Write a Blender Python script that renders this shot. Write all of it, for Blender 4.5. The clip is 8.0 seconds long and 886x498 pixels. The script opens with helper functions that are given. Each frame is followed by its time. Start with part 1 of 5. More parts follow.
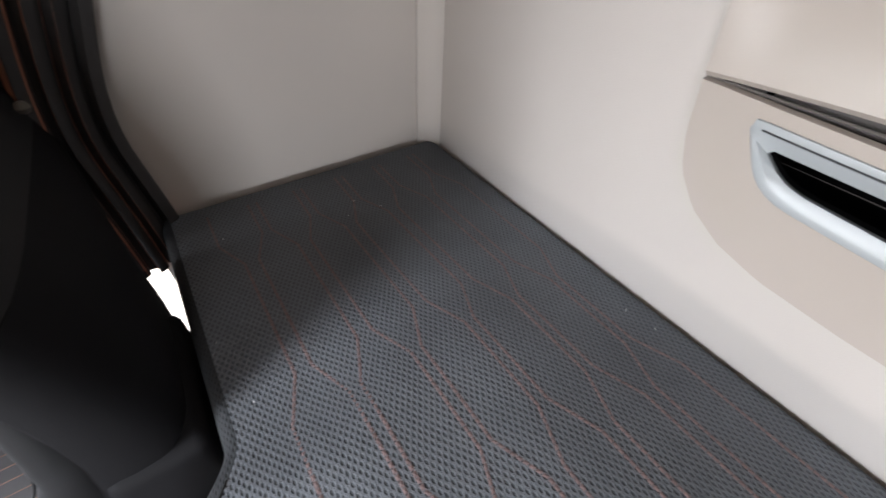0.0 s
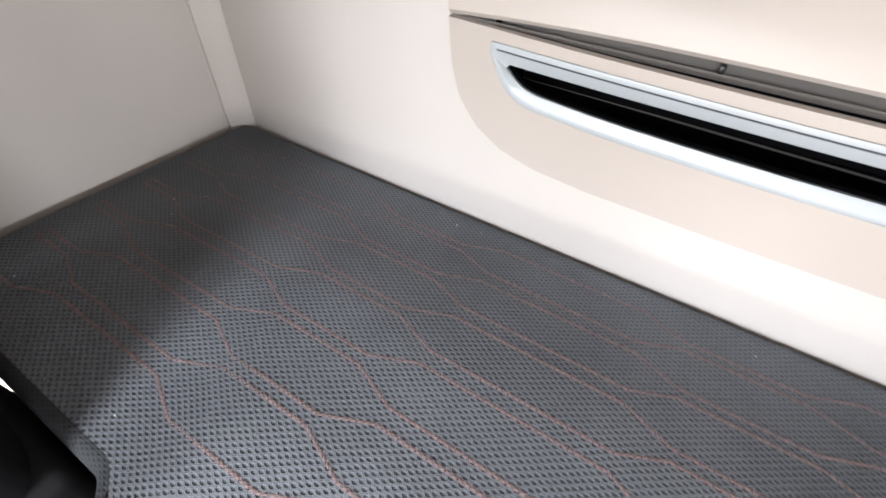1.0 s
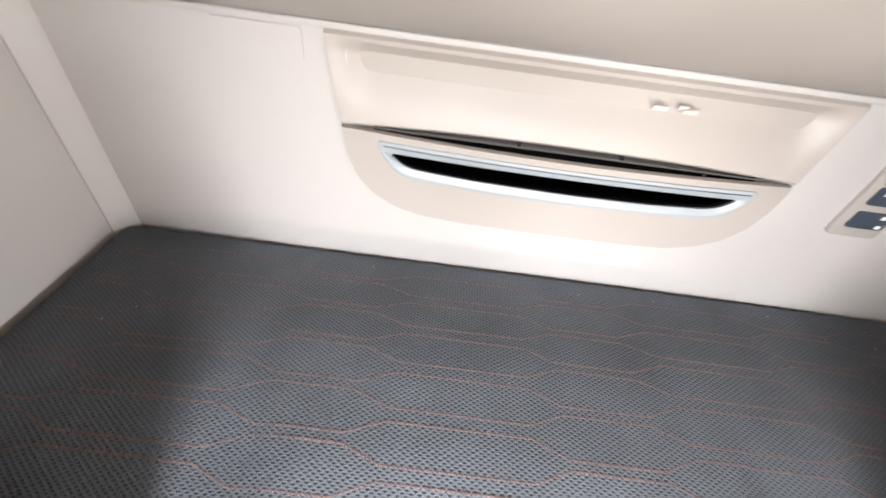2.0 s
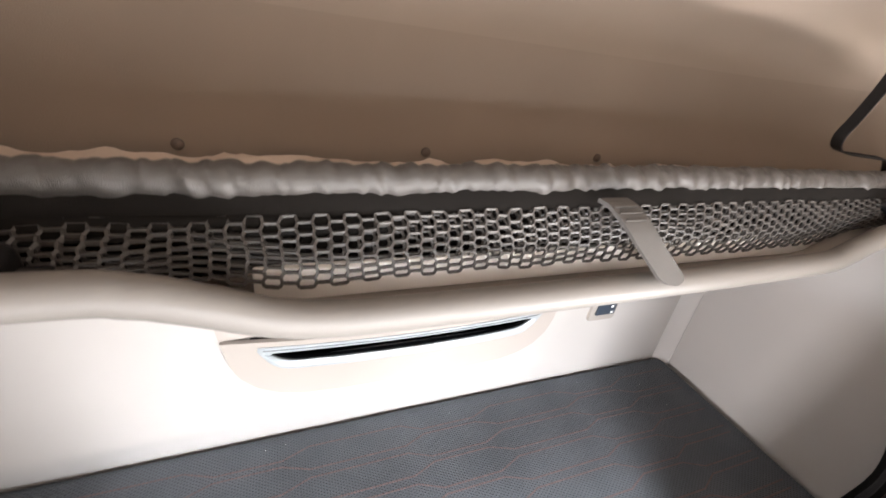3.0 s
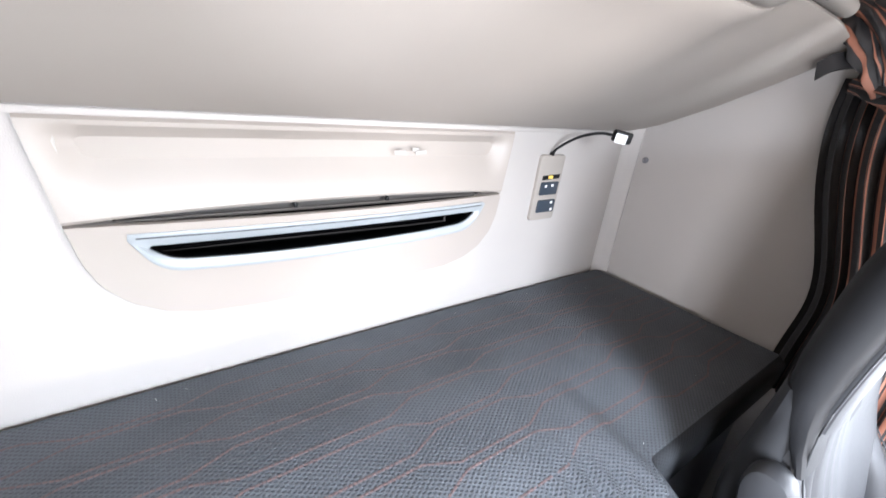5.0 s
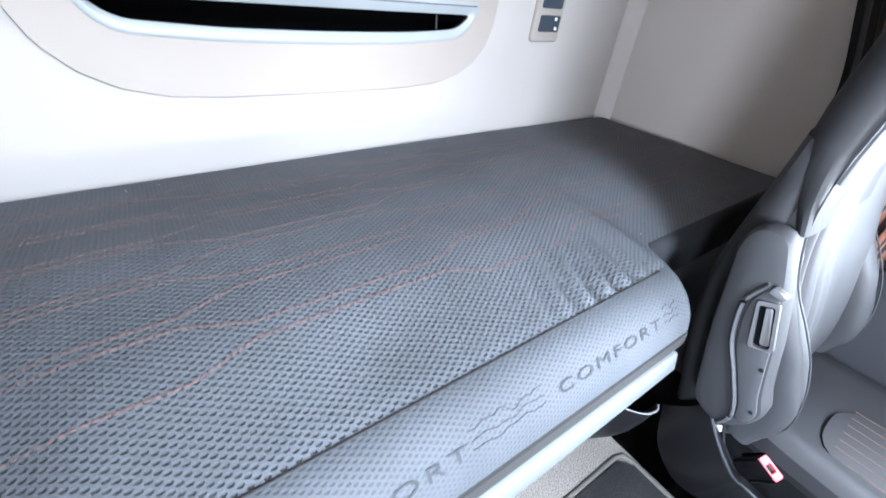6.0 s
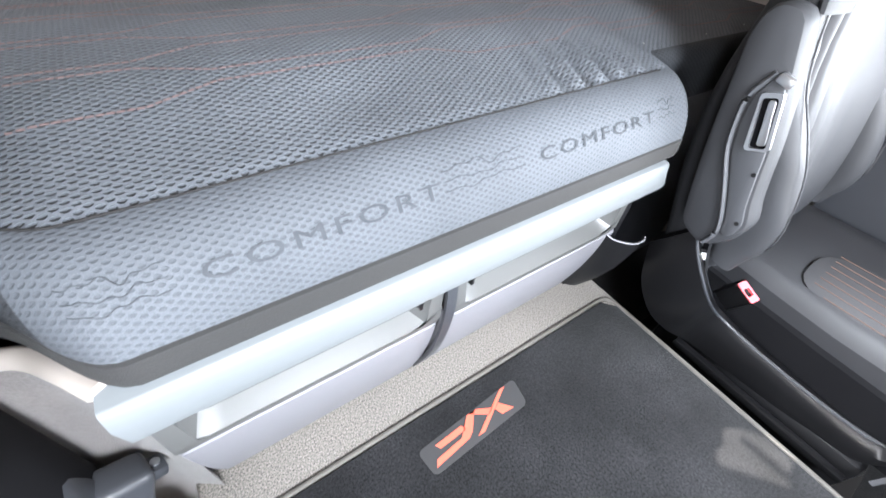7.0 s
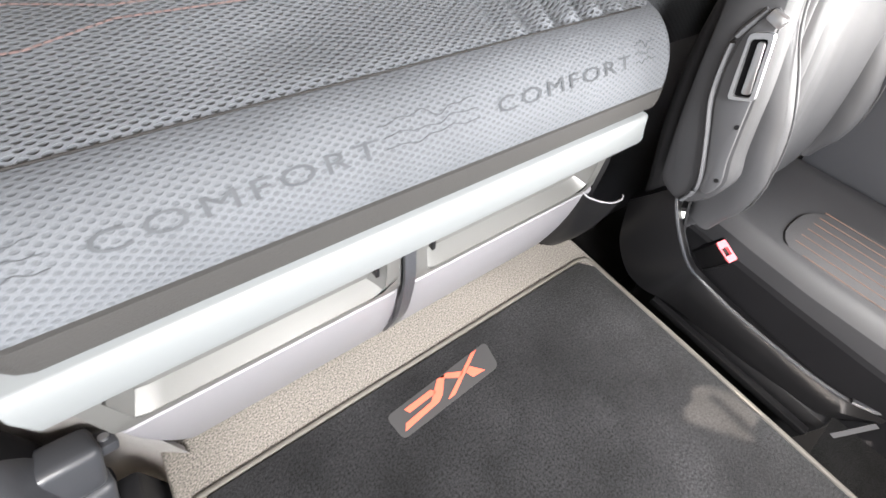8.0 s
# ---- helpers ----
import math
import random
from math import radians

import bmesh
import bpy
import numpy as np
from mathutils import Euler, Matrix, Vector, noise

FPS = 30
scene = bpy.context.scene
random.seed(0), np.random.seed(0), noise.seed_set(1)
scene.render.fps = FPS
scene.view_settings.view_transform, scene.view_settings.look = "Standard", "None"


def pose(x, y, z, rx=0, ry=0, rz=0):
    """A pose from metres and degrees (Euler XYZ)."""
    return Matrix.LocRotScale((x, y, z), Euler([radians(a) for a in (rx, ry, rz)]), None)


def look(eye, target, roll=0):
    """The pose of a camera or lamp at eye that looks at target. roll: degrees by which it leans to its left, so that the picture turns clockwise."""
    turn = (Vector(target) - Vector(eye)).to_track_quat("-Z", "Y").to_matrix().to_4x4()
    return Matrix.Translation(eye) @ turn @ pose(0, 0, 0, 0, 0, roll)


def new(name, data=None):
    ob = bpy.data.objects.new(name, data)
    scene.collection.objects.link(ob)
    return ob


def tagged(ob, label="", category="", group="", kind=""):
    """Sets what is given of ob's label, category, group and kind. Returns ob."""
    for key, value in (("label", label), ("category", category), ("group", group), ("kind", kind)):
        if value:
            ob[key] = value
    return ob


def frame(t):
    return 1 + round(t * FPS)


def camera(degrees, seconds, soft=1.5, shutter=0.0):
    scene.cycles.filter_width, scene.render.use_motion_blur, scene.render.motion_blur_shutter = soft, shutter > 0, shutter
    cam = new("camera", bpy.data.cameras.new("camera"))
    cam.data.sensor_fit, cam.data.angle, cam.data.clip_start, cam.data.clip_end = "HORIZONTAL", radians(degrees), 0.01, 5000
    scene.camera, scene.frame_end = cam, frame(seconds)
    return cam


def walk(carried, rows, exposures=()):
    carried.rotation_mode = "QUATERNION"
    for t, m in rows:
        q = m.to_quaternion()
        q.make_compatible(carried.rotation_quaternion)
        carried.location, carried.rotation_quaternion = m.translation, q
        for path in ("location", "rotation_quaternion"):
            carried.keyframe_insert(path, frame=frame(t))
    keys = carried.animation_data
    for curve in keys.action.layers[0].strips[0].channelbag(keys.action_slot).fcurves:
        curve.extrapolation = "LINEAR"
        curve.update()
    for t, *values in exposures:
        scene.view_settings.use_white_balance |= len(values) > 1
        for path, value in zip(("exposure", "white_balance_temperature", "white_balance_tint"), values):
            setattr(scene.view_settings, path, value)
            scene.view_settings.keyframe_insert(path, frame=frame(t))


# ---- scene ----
cam = camera(96.8, 8.0, shutter=0.2)
PATH = [
    (0, (-0.264, -0.563, 1.084), (-1.415, 0.304, -0.302), 3.3),
    (0.5, (-0.204, -0.504, 1.103), (-1.122, 0.581, -0.303), 4.1),
    (1, (-0.159, -0.599, 1.081), (-0.809, 0.665, -0.325), 4.9),
    (1.2, (-0.159, -0.605, 1.054), (-0.682, 0.72, -0.349), 5.7),
    (2.3, (-0.277, -0.844, 1.407), (-0.060, 0.715, 0.222), 7.9),
    (2.4, (-0.279, -0.855, 1.442), (0.007, 0.767, 0.308), 7.6),
    (2.5, (-0.279, -0.859, 1.473), (0.077, 0.782, 0.387), 7.4),
    (3, (-0.306, -0.829, 1.597), (0.397, 0.799, 0.674), 7.9),
    (3.5, (-0.34, -0.841, 1.657), (0.56, 0.771, 0.888), 6.0),
    (4, (-0.307, -0.857, 1.533), (0.719, 0.728, 0.872), 6.4),
    (4.5, (-0.324, -0.849, 1.322), (0.776, 0.701, 0.700), 5.4),
    (4.7, (-0.327, -0.847, 1.261), (0.773, 0.689, 0.606), 5.5),
    (5.8, (-0.326, -0.899, 0.983), (0.72, 0.445, -0.065), 6.2),
    (6, (-0.33, -0.919, 0.934), (0.693, 0.383, -0.187), 6.3),
    (6.5, (-0.342, -0.971, 0.835), (0.615, 0.228, -0.448), 6.6),
    (7, (-0.352, -1.033, 0.772), (0.545, 0.061, -0.642), 7.2),
    (7.2, (-0.366, -1.053, 0.771), (0.516, -0.027, -0.702), 8.3),
    (7.5, (-0.367, -1.074, 0.732), (0.49, -0.069, -0.77), 7.7),
    (8, (-0.292, -1.037, 0.754), (0.551, -0.097, -0.797), 8.3),
]
walk(cam, [(t, look(e, g, r)) for t, e, g, r in PATH],
     exposures=[(0.0, 3.28, 6450, 13), (0.5, 3.53, 6500, 13), (1.0, 3.74, 6450, 13), (2.5, 3.95, 6600, 13), (3.0, 4.15, 6450, 13), (3.5, 4.17, 6500, 14), (4.0, 4.0, 5900, 12), (4.5, 4.06, 6150, 13),
                (6.0, 3.9, 5650, 10), (6.5, 3.88, 5650, 10), (7.0, 3.85, 6200, 11), (7.5, 3.75, 6700, 14), (8.0, 3.8, 7000, 13)])

# ---- world and light ----
world = bpy.data.worlds.new("sky")
scene.world = world
world.use_nodes = True
wn = world.node_tree
sky = wn.nodes.new("ShaderNodeTexSky")
sky.sky_type = "NISHITA"
sky.sun_disc = False
SUN_EL, SUN_AZ = radians(24.5), radians(-92)
sky.sun_elevation, sky.sun_rotation = SUN_EL, radians(180) - SUN_AZ
wn.links.new(sky.outputs["Color"], wn.nodes["Background"].inputs["Color"])
wn.nodes["Background"].inputs["Strength"].default_value = 0.05


def area_lamp(name, eye, target, sx, sy, watts, color, spread=180):
    data = bpy.data.lights.new(name, "AREA")
    data.shape, data.size, data.size_y, data.energy, data.color = "RECTANGLE", sx, sy, watts, color
    data.spread = radians(spread)
    ob = new(name, data)
    ob.matrix_world = look(eye, target)
    return ob


def sun_lamp():
    data = bpy.data.lights.new("sun", "SUN")
    data.energy, data.angle, data.color = 5.0, radians(0.35), (1.0, 0.93, 0.83)
    ob = new("sun", data)
    d = Vector((math.sin(SUN_AZ) * math.cos(SUN_EL), -math.cos(SUN_AZ) * math.cos(SUN_EL), math.sin(SUN_EL)))
    ob.matrix_world = look(d * 10, (0, 0, 0))


sun_lamp()
# sky light falling in through the windscreen, a fill for light thrown up from the ground outside, and the two door
# windows
area_lamp("windscreen_daylight", (-0.22, -2.08, 1.38), (0.00, -0.92, 0.24), 0.50, 0.36, 2.75, (0.93, 0.97, 1.0), 98)
area_lamp("windscreen_horizon_light", (-0.34, -2.10, 0.85), (0.06, -0.30, 0.62), 0.60, 0.25, 0.8, (0.95, 0.97, 1.0))
# fill lamp added inside, just over the lower bulkhead, to brighten the headliner
area_lamp("ground_bounce_fill", (0.55, -1.96, 0.48), (0.75, -0.70, 1.79), 0.7, 0.12, 2.9, (1.0, 0.92, 0.84))
area_lamp("door_window_daylight", (1.16, -1.42, 0.72), (-1.1, -0.40, 0.95), 0.6, 0.24, 3.1, (0.95, 0.98, 1.0))

area_lamp("door_window_daylight", (-1.16, -1.61, 0.74), (1.1, -0.40, 1.0), 0.36, 0.24, 2.6, (0.96, 0.97, 1.0))

# ---- materials ----
def mat(name, rgb, rough=0.5, metal=0.0, var=0.08, var_scale=6.0, bump=0.0, bump_scale=200.0, fine=0.0, fine_scale=60.0, spec=0.5, coat=0.0, sheen=0.0):
    """A surface with two scales of colour variation and a fine relief, in metres."""
    m = bpy.data.materials.new(name)
    m.use_nodes = True
    nt = m.node_tree
    b = nt.nodes["Principled BSDF"]
    b.inputs["Roughness"].default_value = rough
    b.inputs["Metallic"].default_value = metal
    b.inputs["Specular IOR Level"].default_value = spec
    b.inputs["Coat Weight"].default_value = coat
    b.inputs["Sheen Weight"].default_value = sheen
    tc = nt.nodes.new("ShaderNodeTexCoord")
    col = None
    for scale, amount, detail in ((var_scale, var, 4), (fine_scale, fine, 3)):
        if amount <= 0:
            continue
        nz = nt.nodes.new("ShaderNodeTexNoise")
        nz.inputs["Scale"].default_value = scale
        nz.inputs["Detail"].default_value = detail
        nt.links.new(tc.outputs["Object"], nz.inputs["Vector"])
        ramp = nt.nodes.new("ShaderNodeMapRange")
        ramp.inputs["From Min"].default_value, ramp.inputs["From Max"].default_value = 0.25, 0.75
        ramp.inputs["To Min"].default_value, ramp.inputs["To Max"].default_value = 1 - amount, 1 + amount
        nt.links.new(nz.outputs["Fac"], ramp.inputs["Value"])
        mul = nt.nodes.new("ShaderNodeMix")
        mul.data_type, mul.blend_type = "RGBA", "MULTIPLY"
        mul.inputs["Factor"].default_value = 1.0
        if col is None:
            mul.inputs["A"].default_value = (*rgb, 1)
        else:
            nt.links.new(col, mul.inputs["A"])
        nt.links.new(ramp.outputs["Result"], mul.inputs["B"])
        col = mul.outputs["Result"]
    if col is None:
        b.inputs["Base Color"].default_value = (*rgb, 1)
    else:
        nt.links.new(col, b.inputs["Base Color"])
    if bump > 0:
        nz = nt.nodes.new("ShaderNodeTexNoise")
        nz.inputs["Scale"].default_value = bump_scale
        nz.inputs["Detail"].default_value = 3
        nt.links.new(tc.outputs["Object"], nz.inputs["Vector"])
        bp = nt.nodes.new("ShaderNodeBump")
        bp.inputs["Strength"].default_value = bump
        bp.inputs["Distance"].default_value = 0.002
        nt.links.new(nz.outputs["Fac"], bp.inputs["Height"])
        nt.links.new(bp.outputs["Normal"], b.inputs["Normal"])
    return m


def math_node(nt, op, a, b=None, c=None):
    n = nt.nodes.new("ShaderNodeMath")
    n.operation = op
    for i, v in enumerate((a, b, c)):
        if v is None:
            continue
        if isinstance(v, (int, float)):
            n.inputs[i].default_value = v
        else:
            nt.links.new(v, n.inputs[i])
    return n.outputs[0]


def woven_mat(name, ground, dent, rough, cell_x, cell_y, depth, spec=0.3):
    """Knitted cover: grey ground with rows of small dark dents, each row shifted by half a cell."""
    m = mat(name, ground, rough, var=0.0, spec=spec)
    nt = m.node_tree
    b = nt.nodes["Principled BSDF"]
    tc = next(n for n in nt.nodes if n.type == "TEX_COORD")
    sep = nt.nodes.new("ShaderNodeSeparateXYZ")
    nt.links.new(tc.outputs["UV"], sep.inputs[0])
    u = math_node(nt, "DIVIDE", sep.outputs[0], cell_x)
    v = math_node(nt, "DIVIDE", sep.outputs[1], cell_y)
    p = math_node(nt, "MULTIPLY", math_node(nt, "ADD", u, v), math.pi)
    q = math_node(nt, "MULTIPLY", math_node(nt, "SUBTRACT", u, v), math.pi)
    h = math_node(nt, "ABSOLUTE", math_node(nt, "MULTIPLY", math_node(nt, "SINE", p), math_node(nt, "SINE", q)))

    def noise_tone(scale, detail, lo, hi):
        nz = nt.nodes.new("ShaderNodeTexNoise")
        nz.inputs["Scale"].default_value, nz.inputs["Detail"].default_value = scale, detail
        nt.links.new(tc.outputs["Object"], nz.inputs["Vector"])
        r = nt.nodes.new("ShaderNodeMapRange")
        r.inputs["From Min"].default_value, r.inputs["From Max"].default_value = 0.3, 0.7
        r.inputs["To Min"].default_value, r.inputs["To Max"].default_value = lo, hi
        nt.links.new(nz.outputs["Fac"], r.inputs["Value"])
        return r.outputs["Result"]

    pit = nt.nodes.new("ShaderNodeMapRange")
    pit.interpolation_type = "SMOOTHSTEP"
    pit.inputs["From Min"].default_value, pit.inputs["From Max"].default_value = 0.38, 0.95
    nt.links.new(h, pit.inputs["Value"])
    fibre = noise_tone(900, 2, 0.0, 1.0)
    wear = math_node(nt, "MULTIPLY", noise_tone(6, 5, 0.86, 1.12), math_node(nt, "ADD", 0.85, math_node(nt, "MULTIPLY", fibre, 0.3)))
    mix = nt.nodes.new("ShaderNodeMix")
    mix.data_type = "RGBA"
    mix.inputs["A"].default_value, mix.inputs["B"].default_value = (*ground, 1), (*dent, 1)
    nt.links.new(pit.outputs["Result"], mix.inputs["Factor"])
    mul = nt.nodes.new("ShaderNodeMix")
    mul.data_type, mul.blend_type = "RGBA", "MULTIPLY"
    mul.inputs["Factor"].default_value = 1.0
    nt.links.new(mix.outputs["Result"], mul.inputs["A"])
    nt.links.new(wear, mul.inputs["B"])
    nt.links.new(mul.outputs["Result"], b.inputs["Base Color"])
    bp = nt.nodes.new("ShaderNodeBump")
    bp.inputs["Strength"].default_value = 1.0
    bp.inputs["Distance"].default_value = depth
    nt.links.new(math_node(nt, "SUBTRACT", math_node(nt, "MULTIPLY", fibre, 0.15), pit.outputs["Result"]), bp.inputs["Height"])
    nt.links.new(bp.outputs["Normal"], b.inputs["Normal"])
    return m

M = {
    "wall": mat("off_white_trim", (0.385, 0.359, 0.337), 0.62, var=0.03, var_scale=3, bump=0.25, bump_scale=420),
    "beige": mat("beige_plastic", (0.318, 0.283, 0.254), 0.48, var=0.03, var_scale=4, bump=0.12, bump_scale=600),
    "bunk": mat("cream_plastic", (0.308, 0.278, 0.249), 0.5, var=0.03, var_scale=4, bump=0.06, bump_scale=300),
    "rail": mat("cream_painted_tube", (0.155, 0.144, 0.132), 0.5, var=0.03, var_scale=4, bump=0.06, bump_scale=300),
    "ceiling": mat("cream_headliner", (0.300, 0.243, 0.197), 0.85, var=0.05, var_scale=3, bump=0.3, bump_scale=500),
    # headliner colour toned darker for the shaded walls
    "upper_wall": mat("shaded_headliner", (0.275, 0.222, 0.180), 0.85, var=0.07, var_scale=3, bump=0.3, bump_scale=500),
    "silver": mat("silver_trim", (0.120, 0.130, 0.135), 0.42, 0.0, var=0.02),
    "rim": mat("bright_satin_trim", (0.285, 0.306, 0.317), 0.40, var=0.02),
    "black": mat("black_plastic", (0.008, 0.008, 0.0088), 0.42, var=0.15, bump=0.1, bump_scale=500, spec=0.28),
    "shell": mat("black_gloss_plastic", (0.007, 0.007, 0.0076), 0.30, var=0.15, bump=0.05, bump_scale=700, spec=0.16),
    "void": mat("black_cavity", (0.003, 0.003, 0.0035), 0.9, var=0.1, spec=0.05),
    "dark_grey": mat("dark_grey_plastic", (0.035, 0.037, 0.042), 0.36, var=0.1, bump=0.15, bump_scale=700),
    "steel": mat("grey_metal", (0.45, 0.46, 0.48), 0.3, 0.9, var=0.04),
    "light_grey": mat("light_grey_plastic", (0.160, 0.158, 0.170), 0.45, var=0.04, bump=0.08, bump_scale=600),
    "panel_grey": mat("silver_grey_panel", (0.078, 0.079, 0.077), 0.40, var=0.03, bump=0.06, bump_scale=500),
    "leather": mat("grey_leather", (0.021, 0.0215, 0.024), 0.58, var=0.12, var_scale=8, bump=0.14, bump_scale=900, spec=0.4),
    "leather_mid": mat("mid_grey_leather", (0.031, 0.032, 0.035), 0.60, var=0.12, var_scale=8, bump=0.16, bump_scale=900, spec=0.22),
    "leather_slate": mat("slate_leather", (0.020, 0.0205, 0.0225), 0.60, var=0.12, var_scale=8, bump=0.12, bump_scale=900, spec=0.25),
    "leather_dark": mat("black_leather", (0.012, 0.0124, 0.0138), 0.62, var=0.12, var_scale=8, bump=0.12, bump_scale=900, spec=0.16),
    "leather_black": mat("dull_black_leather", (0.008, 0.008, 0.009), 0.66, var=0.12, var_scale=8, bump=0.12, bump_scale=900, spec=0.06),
    "leather_light": mat("light_grey_leather", (0.055, 0.057, 0.062), 0.50, var=0.08, var_scale=8, bump=0.12, bump_scale=900, spec=0.3),
    "cushion": mat("dark_seat_fabric", (0.035, 0.035, 0.038), 0.7, var=0.12, bump=0.5, bump_scale=600),
    "carpet": mat("black_carpet", (0.017, 0.017, 0.0182), 0.95, var=0.6, var_scale=6, fine=0.8, fine_scale=260, bump=1.0, bump_scale=700, spec=0.1, sheen=0.06),
    "vinyl": mat("speckled_vinyl", (0.150, 0.137, 0.122), 0.6, var=0.06, fine=0.95, fine_scale=340, bump=1.0, bump_scale=300),
    "felt": mat("taupe_felt", (0.118, 0.104, 0.097), 0.95, var=0.14, var_scale=14, fine=0.15, fine_scale=300, bump=0.6, bump_scale=500, spec=0.2, sheen=0.2),
    "binding": mat("pale_binding", (0.075, 0.069, 0.060), 0.6, var=0.1, bump=0.4, bump_scale=600),
    "red": mat("orange_red_felt", (0.58, 0.095, 0.055), 0.7, var=0.06),
    "buckle_red": mat("red_button", (0.75, 0.12, 0.14), 0.35, var=0.03),
    "band": mat("grey_band_fabric", (0.018, 0.0178, 0.0176), 0.9, var=0.12, bump=0.5, bump_scale=700),
    "webbing": mat("grey_webbing", (0.075, 0.069, 0.064), 0.6, var=0.08, bump=0.4, bump_scale=900),
    "webbing_dark": mat("black_webbing", (0.012, 0.0112, 0.0112), 0.7, var=0.1, bump=0.4, bump_scale=900, spec=0.2),
    "hem": mat("grey_satin_hem", (0.058, 0.053, 0.049), 0.36, var=0.12, var_scale=25, bump=0.4, bump_scale=900),
    "net": mat("grey_net_cord", (0.052, 0.0475, 0.044), 0.45, var=0.2, var_scale=40),
    "sheet": mat("cream_sheet", (0.66, 0.56, 0.475), 0.8, var=0.08, var_scale=10, bump=0.3, bump_scale=300),
    "thread": mat("rust_thread", (0.125, 0.086, 0.084), 0.8, var=0.3, var_scale=80),
    "orange_thread": mat("orange_thread", (0.12, 0.062, 0.04), 0.7, var=0.1),
    "emboss": mat("dark_embossing", (0.043, 0.047, 0.052), 0.8, var=0.2, var_scale=60, spec=0.08),
    "concrete": mat("pale_concrete", (0.42, 0.40, 0.37), 0.9, var=0.12, var_scale=0.6, fine=0.1, fine_scale=12),
    "webbing_mid": mat("charcoal_webbing", (0.0085, 0.0074, 0.0066), 0.95, var=0.08, bump=0.4, bump_scale=900, spec=0.1),
    "patch": mat("dark_rubber_patch", (0.022, 0.022, 0.023), 0.6, var=0.1, bump=0.3, bump_scale=600),
    "lens": mat("clear_lens", (0.75, 0.75, 0.75), 0.12, var=0.05, var_scale=60),
    "switch": mat("slate_switch", (0.035, 0.045, 0.06), 0.35, var=0.05),
    "board": mat("brightened_board", (0.80, 0.77, 0.73), 0.5, var=0.03, bump=0.05, bump_scale=300),
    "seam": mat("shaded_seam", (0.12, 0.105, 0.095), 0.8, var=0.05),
    "cap": mat("brown_cap", (0.125, 0.096, 0.076), 0.5, var=0.05),
    "white": mat("white_print", (0.75, 0.75, 0.74), 0.5, var=0.02),
    "amber": mat("amber_print", (0.75, 0.52, 0.10), 0.45, var=0.02),
    "curtain": mat("charcoal_curtain", (0.017, 0.016, 0.017), 0.6, var=0.15, var_scale=20, bump=0.3, bump_scale=800),
    "curtain_stripe": mat("copper_curtain_stripe", (0.28, 0.115, 0.072), 0.55, var=0.12, var_scale=20, bump=0.3, bump_scale=800),
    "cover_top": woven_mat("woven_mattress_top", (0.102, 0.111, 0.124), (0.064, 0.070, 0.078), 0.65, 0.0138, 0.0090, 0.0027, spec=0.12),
    # same cloth as the top, toned down to offset the light on it
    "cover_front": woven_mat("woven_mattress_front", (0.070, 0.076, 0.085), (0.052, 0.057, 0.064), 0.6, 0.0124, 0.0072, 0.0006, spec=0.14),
    # front weave again, darkened in place of the shade at both ends
    "cover_shade": woven_mat("woven_mattress_shaded", (0.026, 0.028, 0.031), (0.016, 0.017, 0.019), 0.7, 0.0124, 0.0072, 0.0006, spec=0.2),
}

# ---- mesh helpers ----
def thing(name, label, category, at=(0, 0, 0), group="", kind=""):
    ob = new(name)
    ob.location = at
    return tagged(ob, label, category, group, kind)


def finish(bm, name, material, smooth=40):
    me = bpy.data.meshes.new(name)
    bmesh.ops.recalc_face_normals(bm, faces=bm.faces)
    bm.to_mesh(me)
    bm.free()
    for mm in (material if isinstance(material, (list, tuple)) else [material]):
        me.materials.append(mm)
    if smooth:
        me.polygons.foreach_set("use_smooth", [True] * len(me.polygons))
        me.set_sharp_from_angle(angle=radians(smooth))
    return me


def part(name, bm, material, parent=None, label="", smooth=40):
    ob = new(name, finish(bm, name, material, smooth))
    if parent is not None:
        ob.parent = parent
    if label:
        ob["label"] = label
    return ob


def solid(name, bm, material, label, category, kind="", group="", smooth=40):
    return tagged(new(name, finish(bm, name, material, smooth)), label, category, group, kind)


def add_box(bm, x0, x1, y0, y1, z0, z1, bevel=0.0, segs=2, m=None):
    geo = bmesh.ops.create_cube(bm, size=1.0)
    vs = geo["verts"]
    for v in vs:
        v.co = Vector((x0 + (v.co.x + 0.5) * (x1 - x0), y0 + (v.co.y + 0.5) * (y1 - y0), z0 + (v.co.z + 0.5) * (z1 - z0)))
        if m is not None:
            v.co = m @ v.co
    if bevel > 0:
        es = list({e for v in vs for e in v.link_edges})
        bmesh.ops.bevel(bm, geom=es, offset=bevel, segments=segs, profile=0.5, affect="EDGES")
    return bm


def box(x0, x1, y0, y1, z0, z1, bevel=0.0, segs=2, m=None):
    return add_box(bmesh.new(), x0, x1, y0, y1, z0, z1, bevel, segs, m)


def loft(rings, closed=True, caps=True, bm=None, uvs=None):
    """Skin over rings of points; closed: each ring is a loop."""
    bm = bm or bmesh.new()
    vv = [[bm.verts.new(p) for p in ring] for ring in rings]
    layer = bm.loops.layers.uv.verify() if uvs else None
    n = len(rings[0])
    for i in range(len(vv) - 1):
        for j in range(n if closed else n - 1):
            k = (j + 1) % n
            idx = ((i, j), (i, k), (i + 1, k), (i + 1, j))
            f = bm.faces.new([vv[a][b] for a, b in idx])
            if uvs:
                for lp, (a, b) in zip(f.loops, idx):
                    lp[layer].uv = uvs[a][b]
    if caps and closed:
        bm.faces.new(vv[0][::-1])
        bm.faces.new(vv[-1])
    return bm


